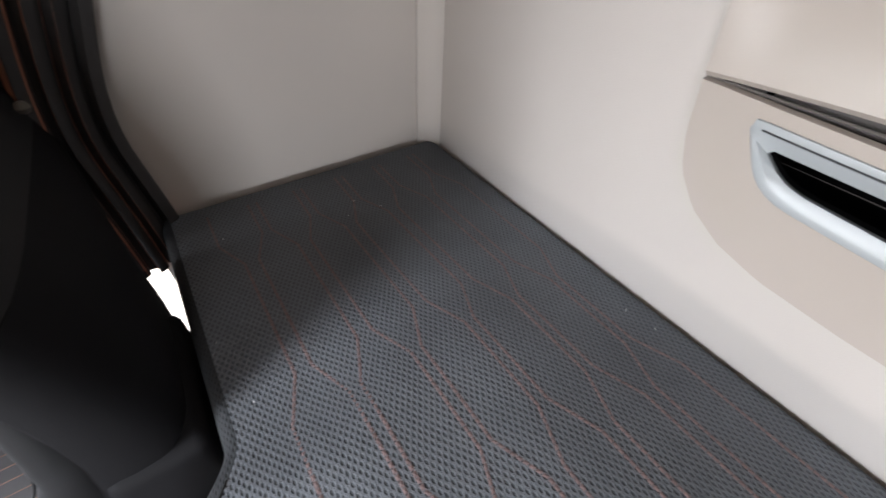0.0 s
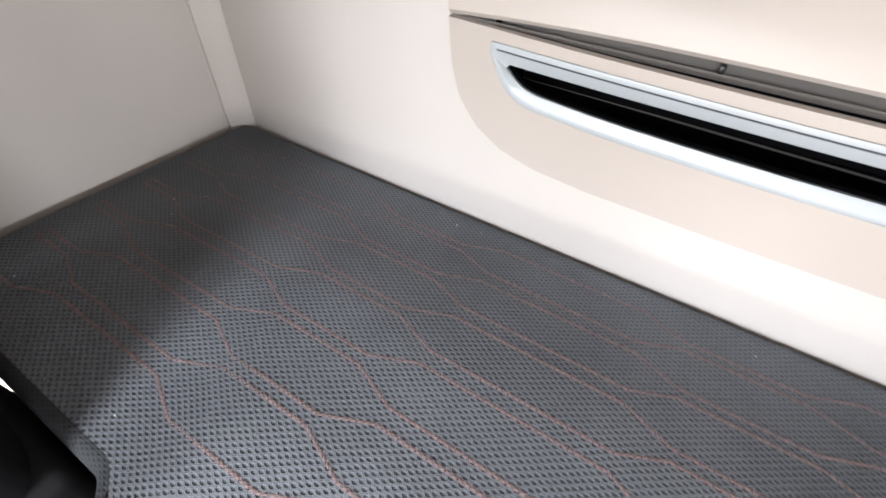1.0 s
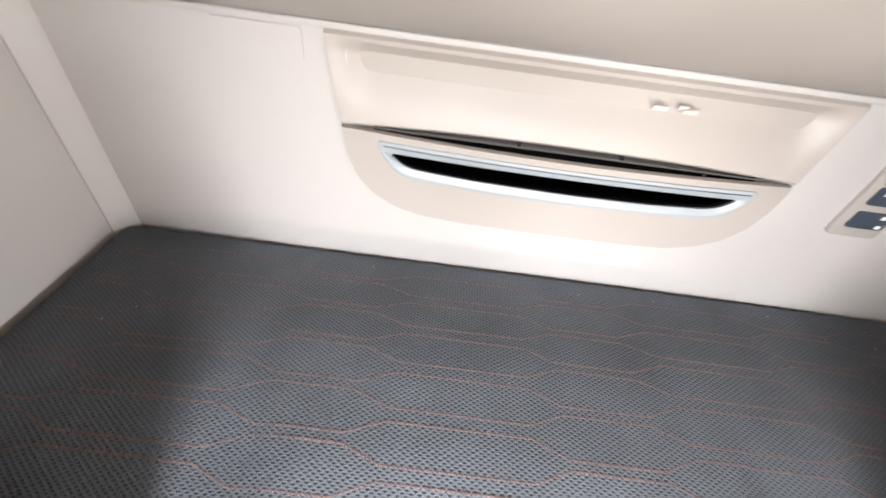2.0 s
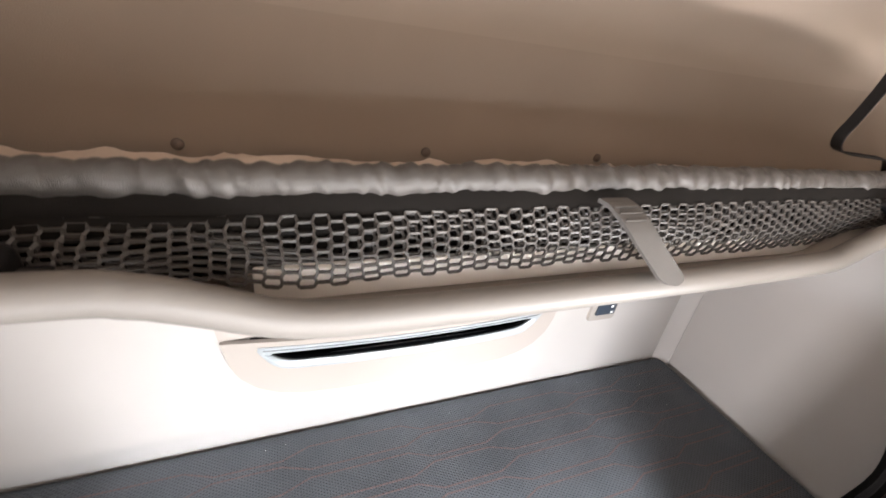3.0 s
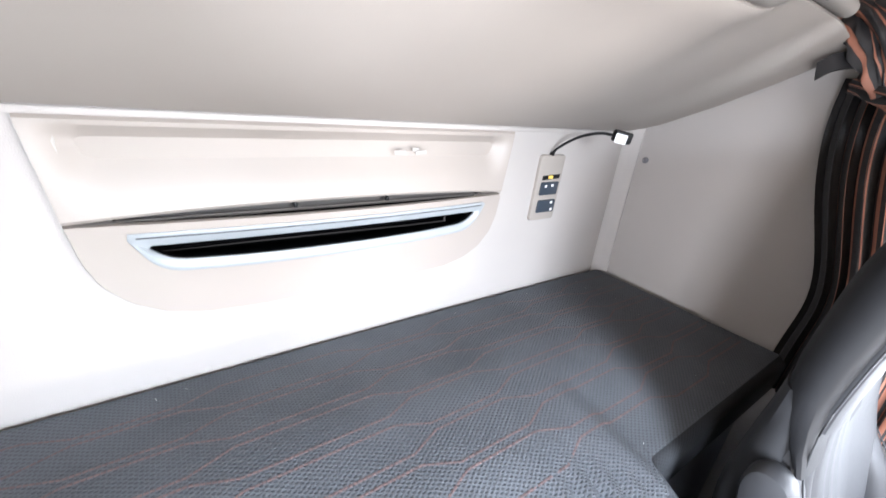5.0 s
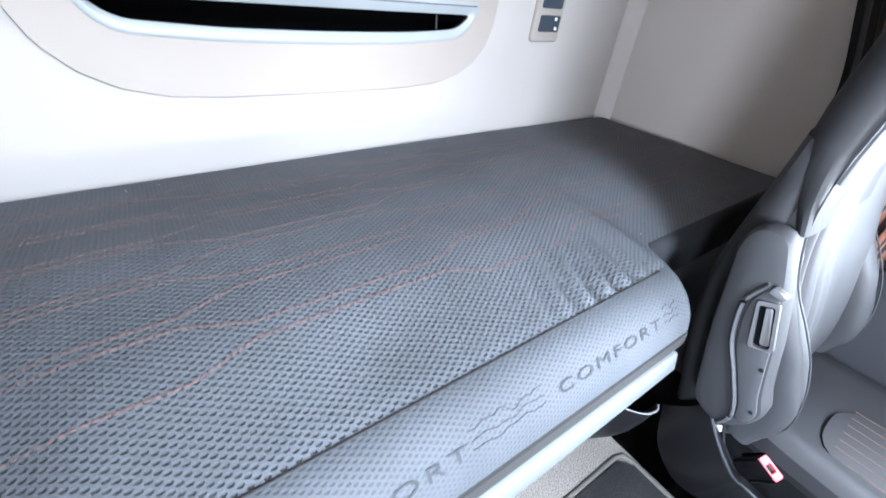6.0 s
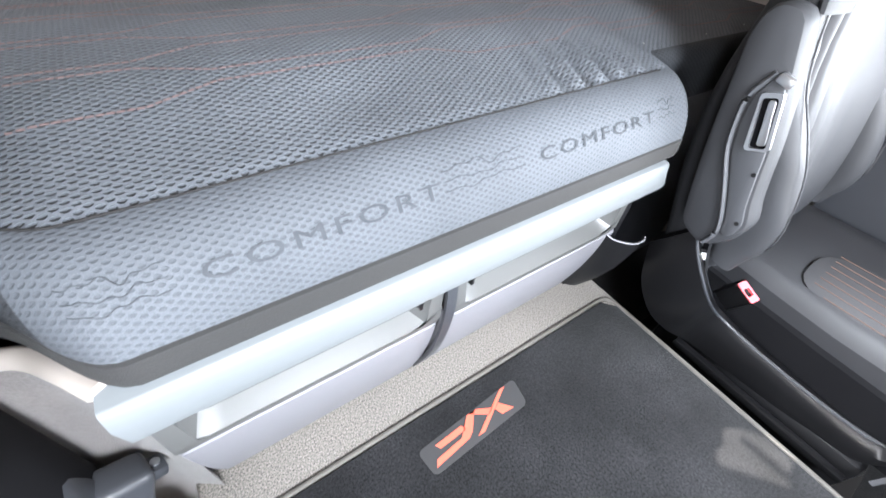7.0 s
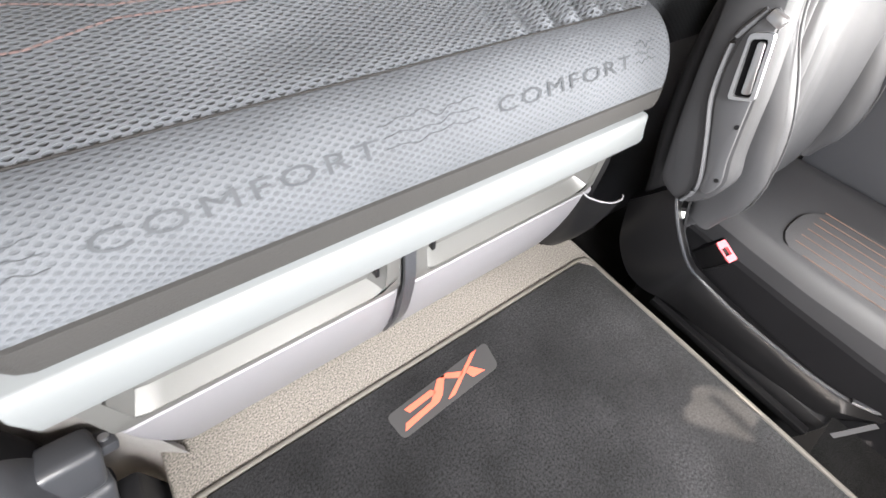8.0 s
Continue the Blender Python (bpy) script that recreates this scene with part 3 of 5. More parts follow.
def bunk_base():
    """Dark box under the mattress that carries it."""
    bm = bmesh.new()
    add_box(bm, -1.09, 1.09, -0.62, -0.004, -0.25, 0.447)
    solid("sleeper_box", bm, M["dark_grey"], "dark box that carries the lower mattress", "storage box")
    t = thing("storage_drawers", "silver-grey drawer unit under the bunk", "drawer unit", (-0.1, -0.72, 0))
    off = Vector((0.1, 0.72, 0))
    V = lambda *p: Vector(p) + off
    # the carrier behind the drawers
    part("carcass", loft([[V(x, -0.625, 0.0), V(x, -0.690, 0.0), V(x, -0.730, 0.18), V(x, -0.730, 0.40), V(x, -0.625, 0.446)] for x in (-0.482, 0.30)]), M["light_grey"], t)
    # overhanging silver rail with slanted ends
    prof = [(-0.70, 0.443), (-0.794, 0.443), (-0.798, 0.440), (-0.803, 0.42), (-0.804, 0.400), (-0.802, 0.391), (-0.794, 0.388), (-0.788, 0.43), (-0.70, 0.434)]
    rings = []
    for x, k in ((-0.482, 0.0), (-0.476, 0.0), (0.290, 1.0), (0.303, 1.0)):
        rings.append([V(x + (0.0 if z > 0.415 else (0.010 if x > 0 else 0.004)), y, z) for y, z in prof])
    part("front_rail", loft(rings), M["silver"], t, "satin silver rail")
    # two drawers, each with a pull recess
    for xa, xb in ((-0.486, -0.118), (-0.100, 0.335)):
        d = part("drawer", drawer_front(xa, xb, off), M["light_grey"], t, "lilac-grey drawer front")
        part("pull_recess", drawer_pull(xa + 0.022, xb - 0.022 - (0.02 if xb > 0 else 0), off), M["panel_grey"], d, "pale silver pull recess")
        x = xb - 0.04 if xb < 0 else xa + 0.034
        part("latch_tab", box(x + off.x, x + 0.006 + off.x, -0.7625 + off.y, -0.752 + off.y, 0.310, 0.330, 0.001), M["black"], d, "small black latch tab")
    # rubber seal that hangs in the gap between the drawers
    pts = smooth_line([V(-0.109, -0.768, 0.350), V(-0.109, -0.769, 0.27), V(-0.110, -0.752, 0.16), V(-0.112, -0.722, 0.07), V(-0.113, -0.702, 0.02)], 6)
    part("seal_strip", ribbon(pts, 0.018, (1, 0, 0), 0.006), M["dark_grey"], t, "dark rubber strip")


def drawer_section(z):
    """y of the drawer's face at height z: upright at the top, sweeping back to the floor."""
    return -0.759 + 0.064 * (1 - min(z / 0.248, 1.0)) ** 1.4


def drawer_front(xa, xb, off):
    zs = [0.012 + 0.231 * k / 10 for k in range(11)]
    front = [(drawer_section(z), z) for z in zs]
    prof = front + [(-0.754, 0.249), (-0.742, 0.250)] + [(-0.735, 0.2), (-0.70, 0.03), (drawer_section(0.012) + 0.014, 0.012)]
    rings = []
    for x, inset in ((xa, 0.006), (xa + 0.004, 0.001), (xa + 0.012, 0.0), (xb - 0.012, 0.0), (xb - 0.004, 0.001), (xb, 0.006)):
        rings.append([Vector((x, y + (inset if i < 12 else 0), z)) + off for i, (y, z) in enumerate(prof)])
    return loft(rings)


def drawer_pull(xa, xb, off):
    """A bezel with a shallow tray whose floor slopes out to a lip."""
    outer = rounded([(xa - 0.02, 0.252), (xb + 0.02, 0.252), (xb + 0.02, 0.386), (xa - 0.02, 0.386)], 0.004)
    inner = rounded([(xa + 0.006, 0.268), (xb - 0.006, 0.268), (xb, 0.334), (xa, 0.334)], 0.006)
    bm = plate_with_hole(outer, inner, lambda u, v: Vector((u, -0.764 if v > 0.262 else -0.760, v)) + off, (0, 0.024, 0), 96)
    # tray
    n = 48
    ring = resample(inner, n)
    back = resample(rounded([(xa + 0.016, 0.283), (xb - 0.016, 0.283), (xb - 0.008, 0.333), (xa + 0.008, 0.333)], 0.004), n)
    a = [Vector((u, -0.7625, v)) + off for u, v in ring]
    b = [Vector((u, -0.738, v)) + off for u, v in back]
    loft([a, b], caps=False, bm=bm)
    bm.faces.new([bm.verts.new(p) for p in b])
    return bm


bunk_base()


def side_pocket():
    """Black rounded end cover with an elastic pocket, beside the drawers."""
    t = thing("side_pocket", "black elastic storage pocket beside the drawers", "storage pocket", (0.36, -0.72, 0))
    off = Vector((-0.36, 0.72, 0))
    prof = [(-0.64, 0.0), (-0.70, 0.0), (-0.735, 0.06), (-0.752, 0.16), (-0.752, 0.30), (-0.735, 0.37), (-0.64, 0.37)]
    part("end_cover", loft([[Vector((x, y + dy, z)) + off for y, z in prof] for x, dy in ((0.342, 0.0), (0.352, -0.004), (0.40, 0.02), (0.43, 0.05))]), M["black"], t)
    brim = smooth_line([(0.300, -0.752, 0.252), (0.312, -0.772, 0.240), (0.342, -0.800, 0.236), (0.366, -0.808, 0.240), (0.380, -0.802, 0.241)], 5)
    foot = smooth_line([(0.338, -0.690, 0.004), (0.345, -0.704, 0.004), (0.358, -0.716, 0.004), (0.376, -0.722, 0.004), (0.410, -0.705, 0.004)], 5)
    rings = []
    for p, q in zip(brim, foot):
        face = [p.lerp(q, f) + Vector((0, -0.016 * math.sin(math.pi * f), 0)) for f in (0, 0.2, 0.45, 0.7, 0.9, 1)]
        rings.append([v + off for v in face] + [v + Vector((0, 0.004, 0)) + off for v in face[::-1]])
    part("pocket", loft(rings), M["black"], t, "black stretch fabric pocket")
    part("elastic_edge", tube([p + off for p in brim], 0.0020, 6), M["light_grey"], t, "pale elastic edge")


side_pocket()


# ---- rear wall locker, switches, lamp ----
def wall_locker():
    t = thing("wall_locker", "beige moulded wall locker with a long silver-rimmed slot", "wall locker", (0, 0, 0.70))
    off = Vector((0, 0, -0.70))
    V = lambda x, y, z: Vector((x, y, z)) + off
    half = [(0.0, 0.702), (0.20, 0.704), (0.30, 0.711), (0.365, 0.728), (0.415, 0.757), (0.452, 0.80), (0.470, 0.85), (0.480, 0.914)]
    # each loop starts at the left end of its top edge and runs clockwise
    outline = [(-0.484, 0.914)] + [(x - 0.004, z) for x, z in reversed(half)] + [(-x - 0.004, z) for x, z in half[1:-1]]
    slot = rounded([(-0.383, 0.870), (0.383, 0.870), (0.345, 0.837), (0.20, 0.828), (0.0, 0.825), (-0.20, 0.828), (-0.345, 0.837)], [0.008, 0.008, 0.03, 0.05, 0.1, 0.05, 0.03])
    trim = rounded([(-0.412, 0.898), (0.412, 0.898), (0.365, 0.817), (0.20, 0.805), (0.0, 0.802), (-0.20, 0.805), (-0.365, 0.817)], [0.014, 0.014, 0.04, 0.05, 0.1, 0.05, 0.04])
    n = 120

    def swell(u, v):
        # the flap bellies out towards its upper edge
        return -0.016 - 0.034 * max(0.0, 1 - (u / 0.475) ** 2) * smoothstep(0.70, 0.94, v) ** 2.2

    o, t2, i = resample(outline, n), resample(trim, n), resample(slot, n)
    mix = lambda p, q, f: [(a[0] + (b[0] - a[0]) * f, a[1] + (b[1] - a[1]) * f) for a, b in zip(p, q)]
    face = [[V(u, swell(u, v) + (0.004 if f == 0 else 0), v) for u, v in mix(o, t2, f)] for f in (0, 0.02, 0.25, 0.5, 0.75, 1)]
    back = [[p + Vector((0, 0.010, 0)) for p in ring] for ring in (face[-1], face[3], face[0])]
    part("lower_flap", loft(face + back + [face[0]], caps=False), M["beige"], t)
    # dark tube stands in for the shaded groove round the flap
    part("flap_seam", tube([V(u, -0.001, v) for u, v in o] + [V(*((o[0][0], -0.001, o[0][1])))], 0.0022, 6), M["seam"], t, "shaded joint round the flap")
    mid = mix(t2, i, 0.45)
    rim = loft([[V(u, swell(u, v) - d, v) for u, v in loop] for loop, d in ((t2, -0.004), (t2, 0.004), (mix(t2, i, 0.12), 0.0055), (mid, 0.0045), (i, -0.004), (i, -0.010))], caps=False)
    part("slot_rim", rim, M["rim"], t, "satin silver rim of the slot")
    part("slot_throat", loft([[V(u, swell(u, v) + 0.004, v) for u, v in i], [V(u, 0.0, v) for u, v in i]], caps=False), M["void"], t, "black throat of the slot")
    part("rim_line", tube([V(u, swell(u, 0.8895) - 0.0055, 0.8895) for u in [-0.392 + 0.784 * k / 30 for k in range(31)]], 0.0012, 5), M["dark_grey"], t, "thin dark line in the rim")
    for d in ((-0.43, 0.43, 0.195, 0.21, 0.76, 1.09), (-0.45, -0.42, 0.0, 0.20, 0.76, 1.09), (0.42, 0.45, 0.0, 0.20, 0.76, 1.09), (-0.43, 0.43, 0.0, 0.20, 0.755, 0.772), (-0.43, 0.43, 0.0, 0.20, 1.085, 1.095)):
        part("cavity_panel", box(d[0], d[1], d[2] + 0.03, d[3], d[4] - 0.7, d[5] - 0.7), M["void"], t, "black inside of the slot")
    # upper lid: a shallow scoop with a bowed lower edge over a dark gap
    rings = []
    for k in range(81):
        u = -1 + 2 * k / 80
        f = abs(u)
        zb = 0.9165 + 0.014 * (1 - f ** 2.5)
        e = smoothstep(1.0, 0.86, f)
        prof = [(0.008, zb), (-0.008, zb), (-0.014, zb + 0.006), (-0.013 + 0.002 * e, zb + 0.03)]
        prof += [(-0.013 + e * (0.004 + 0.030 * smoothstep(0.95, 1.055, z)), z) for z in (0.98, 1.0, 1.02, 1.04, 1.052)]
        prof += [(-0.012 + 0.020 * e, 1.066), (-0.012 + 0.003 * e, 1.078), (-0.011, 1.086), (-0.004, 1.092), (0.004, 1.092), (0.016, 1.06)]
        rings.append([V(u * (0.480 + (max(z, 0.9165) - 0.9165) * 0.13) - 0.004, y, z) for y, z in prof])
    part("upper_lid", loft(rings), M["beige"], t)
    # beige gap coloured dark in place of the shade inside it
    part("gap_back", box(-0.4675, 0.4675, 0.044, 0.052, 0.195, 0.26), M["seam"], t, "inside of the lid gap, coloured dark for its shade")
    for x in (-0.11, 0.11):
        part("hinge_stop", box(x - 0.004, x + 0.004, -0.002, 0.012, 0.915 - 0.7, 0.925 - 0.7, 0.002), M["black"], t)
    for x, w in ((0.120, 0.030), (0.168, 0.018), (0.178, 0.030)):
        part("label_bar", box(x, x + w, -0.0068, -0.004, 1.030 - 0.7 + (0.006 if w < 0.02 else 0), 1.038 - 0.7 + (0.006 if w < 0.02 else 0)), M["wall"], t, "small pale printed bar")
    return t


wall_locker()


def wall_details():
    # small cover plate and seam on the rear wall beside the locker
    t = thing("cover_plate", "flush off-white cover plate on the rear wall", "cover plate", (-0.62, 0, 1.06))
    part("plate", prism(rounded([(-0.10, -0.03), (0.07, -0.03), (0.07, 0.028), (-0.10, 0.028)], 0.008), lambda u, v: (u, 0, v), (0, -0.003, 0)), M["wall"], t)
    for x, y, z, s in ((1.098, -0.078, 1.016, 1),):
        b = thing("wall_button", "small round grey button on the side wall", "button", (x, y, z))
        ring = [[Vector((-d, r * math.cos(a), r * math.sin(a))) for a in (math.tau * k / 14 for k in range(14))] for d, r in ((0, 0.011), (0.004, 0.011), (0.006, 0.008), (0.004, 0.0055))]
        part("cap", loft(ring), M["light_grey"], b)
    # screw caps along the upper rear wall
    for x in (-0.493, -0.023, 0.453):
        c = thing("screw_cap", "brown round screw cap on the upper rear wall", "screw cap", (x, -0.003, 1.378), "screw caps on the upper wall")
        ring = [[Vector((r * math.cos(a), -d, r * math.sin(a))) for a in (math.tau * k / 14 for k in range(14))] for d, r in ((0, 0.011), (0.004, 0.0105), (0.007, 0.006))]
        part("cap", loft(ring), M["cap"], c)
    # two small screws in the headliner
    for x, y in ((0.52, -0.30), (0.655, -0.335)):
        c = thing("ceiling_screw", "small grey screw in the cream headliner", "screw", (x, y, 1.7905), "screws in the headliner")
        ring = [[Vector((r * math.cos(a), r * math.sin(a), -d)) for a in (math.tau * k / 12 for k in range(12))] for d, r in ((0, 0.007), (0.002, 0.0065), (0.003, 0.004))]
        part("head", loft(ring), M["light_grey"], c)


def switch_panel():
    t = thing("switch_panel", "cream switch panel with two slate switches on the rear wall", "switch panel", (0.68, 0, 0.92))
    V = lambda u, v: (u, 0.001, v)
    body = prism(rounded([(-0.060, -0.108), (0.052, -0.108), (0.060, 0.105), (-0.052, 0.105)], 0.012), V, (0, -0.013, 0), 0.003)
    part("housing", body, M["bunk"], t)
    for z in (-0.060, -0.001):
        s = part("switch", prism(rounded([(-0.040, -0.021), (0.040, -0.021), (0.043, 0.021), (-0.037, 0.021)], 0.006), lambda u, v: (u, -0.011, v + z), (0, -0.007, 0), 0.002), M["switch"], t, "slate-blue rocker switch")
        for x, zz in ((-0.018, 0.008), (0.012, 0.010)) if z > -0.05 else ((0.022, 0.012), (0.026, -0.012)):
            part("symbol", box(x - 0.005, x + 0.005, -0.0188, -0.0175, z + zz - 0.004, z + zz + 0.004), M["white"], s)
    b = part("slot", prism([(-0.034, 0.040), (0.046, 0.044), (0.044, 0.030), (-0.034, 0.026)], lambda u, v: (u, -0.0105, v), (0, -0.003, 0)), M["black"], t, "narrow black slot")
    part("marking", box(-0.008, 0.012, -0.0145, -0.013, 0.030, 0.040), M["amber"], b)


def reading_lamp():
    t = thing("reading_lamp", "black gooseneck reading lamp above the switch panel", "reading lamp", (0.676, -0.004, 1.020))
    neck = smooth_line([(0, 0, 0), (-0.004, -0.022, 0.028), (0.012, -0.075, 0.068), (0.038, -0.125, 0.088), (0.056, -0.160, 0.088)], 8)
    part("gooseneck", tube(neck, 0.0042, 8), M["black"], t)
    part("collar", tube([(0, 0.002, -0.004), (0, -0.004, 0.012)], 0.0075, 10), M["black"], t)
    m = Matrix.Translation((0.074, -0.176, 0.084)) @ Euler((0, radians(8), radians(-38))).to_matrix().to_4x4()
    h = part("head", box(-0.025, 0.027, -0.013, 0.014, -0.015, 0.018, 0.006, 3, m), M["black"], t, "black lamp head")
    part("lens", box(-0.022, 0.012, -0.0155, -0.003, -0.018, 0.009, 0.003, 2, m), M["lens"], h, "clear ribbed lens")


wall_details()
switch_panel()
reading_lamp()


# ---- upper bunk ----
RAIL = [(-1.09, 1.411), (-0.8, 1.412), (-0.48, 1.412), (-0.42, 1.406), (-0.395, 1.399), (-0.365, 1.388), (-0.325, 1.373), (-0.28, 1.365), (-0.2, 1.362), (0.05, 1.361), (0.3, 1.362), (0.46, 1.365), (0.505, 1.371), (0.56, 1.393), (0.61, 1.407), (0.68, 1.411), (0.845, 1.411)]


def rail_height(x):
    """Height of the rail at x; the shell steps down past its end."""
    for (xa, za), (xb, zb) in zip(RAIL, RAIL[1:]):
        if xa <= x <= xb:
            return za + (zb - za) * smoothstep(xa, xb, x)
    return 1.379 + 0.032 * smoothstep(1.12, 0.845, x)


def upper_bunk():
    t = thing("upper_bunk", "cream fold-down upper bunk with a tubular front rail", "bunk", (0, -0.27, 1.36))
    off = Vector((0, 0.27, -1.36))
    rings = []
    for k in range(111):
        x = -1.094 + 2.188 * k / 110
        zr = rail_height(x)
        lift = zr - 1.365
        prof = [(-0.004, 1.106), (-0.10, 1.142), (-0.25, 1.212), (-0.38, 1.279 + 0.2 * lift), (-0.475, 1.327 + 0.6 * lift), (-0.516, 1.335 + lift), (-0.528, 1.343 + lift), (-0.525, 1.349 + lift), (-0.485, 1.349 + lift), (-0.468, 1.350), (-0.43, 1.350), (-0.41, 1.335), (-0.004, 1.335)]
        rings.append([Vector((x, y, z)) + off for y, z in prof])
    part("base_shell", loft(rings), M["bunk"], t)
    pts = smooth_line([(x, -0.535, z) for x, z in RAIL], 5)
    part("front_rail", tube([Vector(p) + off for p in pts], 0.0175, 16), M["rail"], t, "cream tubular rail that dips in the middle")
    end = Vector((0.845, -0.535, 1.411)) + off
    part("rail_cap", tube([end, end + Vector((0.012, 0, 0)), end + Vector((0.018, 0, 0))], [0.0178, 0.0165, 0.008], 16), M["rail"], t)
    # board along the mattress behind the rail's dip, whitened to look lit
    part("edge_board", box(-0.345, 0.56, -0.212, -0.203, -0.0095, 0.030, 0.003), M["board"], t, "edge board of the bunk, whitened to look lit")
    # black hinge bracket over the raised end of the rail
    part("rail_bracket", box(-0.62, -0.494, -0.262, -0.215, 0.030, 0.074, 0.012, 3), M["black"], t, "black plastic hinge bracket")
    part("bracket_tongue", box(-0.500, -0.474, -0.250, -0.226, 0.040, 0.056, 0.004, 2), M["black"], t)


def upper_bedding():
    nx, ny = 220, 40
    rings = []
    for i in range(nx + 1):
        x = -1.07 + 2.14 * i / nx
        col = [Vector((x, -0.405, 1.337))]
        for j in range(ny + 1):
            y = -0.405 + 0.385 * j / ny
            n1 = noise.noise(Vector((x * 3.1, y * 6, 3.0)))
            n2 = noise.noise(Vector((x * 11 + y * 7, y * 13 - x * 2, 7.0)))
            n3 = 1 - abs(noise.noise(Vector((x * 6 - y * 5, y * 5 + x * 2, 1.0)))) * 2
            n4 = noise.noise(Vector((x * 34, y * 22, 2.0)))
            e = smoothstep(0, 0.10, j / ny)
            n5 = 1 - abs(noise.noise(Vector((x * 15 + y * 9, y * 17 - x * 6, 9.0)))) * 2
            z = 1.360 + (0.010 * n1 + 0.008 * n2 + 0.012 * n3 ** 3 + 0.0035 * n4 + 0.004 * n5 ** 3) * e
            col.append(Vector((x, y, max(z, 1.340))))
        col.append(Vector((x, -0.02, 1.337)))
        rings.append(col)
    um = thing("upper_mattress_edge", "dark grey padded front edge of the upper mattress", "mattress", (0, -0.445, 1.367))
    part("padding", box(-1.07, 1.07, -0.014, 0.032, 0.0, 0.066, 0.012, 3), M["webbing_mid"], um)
    part("welt", tube([(-1.065, -0.014, 0.048), (0, -0.015, 0.048), (1.065, -0.014, 0.048)], 0.003, 6), M["webbing_dark"], um, "black sewn welt")
    bm = loft(rings, closed=True)
    solid("bed_sheet", bm, M["sheet"], "crumpled cream sheet over the upper bunk mattress", "bedding")


def hem_line(x):
    return 1.4785 - 0.004 * math.sin(x * 2.0 + 0.3) - 0.022 * hem_sag(x)


def hem_sag(x):
    """The hem hangs back and lower towards the raised end of the rail."""
    return smoothstep(0.30, -0.45, x)


def tape_height(x):
    """The flat tape under the hem is deeper towards the raised end of the rail."""
    return 0.015 - 0.006 * smoothstep(-0.5, 0.45, x)


def guard_net():
    t = thing("guard_net", "grey knotted safety net with a padded hem on the upper bunk", "safety net", (0, -0.47, 1.38))
    off = Vector((0, 0.47, -1.38))
    # padded hem, wrinkled
    n = 760
    xs = [-1.07 + 1.98 * i / n for i in range(n + 1)]
    middle = lambda x: Vector((x, -0.468 + 0.003 * math.sin(x * 3) + 0.042 * hem_sag(x), hem_line(x))) + off
    bm = tube([middle(x) for x in xs], 0.0178, 16)
    for v in bm.verts:
        c = middle(v.co.x)
        d = Vector((0, v.co.y - c.y, v.co.z - c.z))
        if d.length > 0.001:
            # slanting gathers, coarse and fine
            q = v.co.x + 0.5 * d.z
            k = 0.0022 * noise.noise(Vector((q * 24, d.y * 30, 1))) + 0.0038 * noise.noise(Vector((q * 70, d.y * 40, 4))) + 0.0018 * noise.noise(Vector((q * 150, d.z * 60, 7)))
            v.co += d.normalized() * k
    part("hem", bm, M["hem"], t, "grey satin padded hem")
    rings = []
    for i in range(121):
        x = -1.07 + 1.98 * i / 120
        b, h = hem_line(x), tape_height(x)
        w = 0.0015 * noise.noise(Vector((x * 22, 0, 5)))
        rings.append([Vector((x, y + w + 0.042 * hem_sag(x), z)) + off for y, z in ((-0.4830, b - 0.006), (-0.4885, b - 0.016), (-0.4915, b - 0.016 - h), (-0.4890, b - 0.016 - h), (-0.4860, b - 0.016), (-0.480, b - 0.006))])
    part("hem_tape", loft(rings), M["webbing_mid"], t, "flat dark grey hem tape")
    for layer, (dy, dz, seed) in enumerate(((0.0, 0.0, 1.0), (0.016, 0.003, 5.0))):
        part("net", net_mesh(dy, dz, seed, off), M["net"], t, "knotted hexagonal netting", smooth=0)


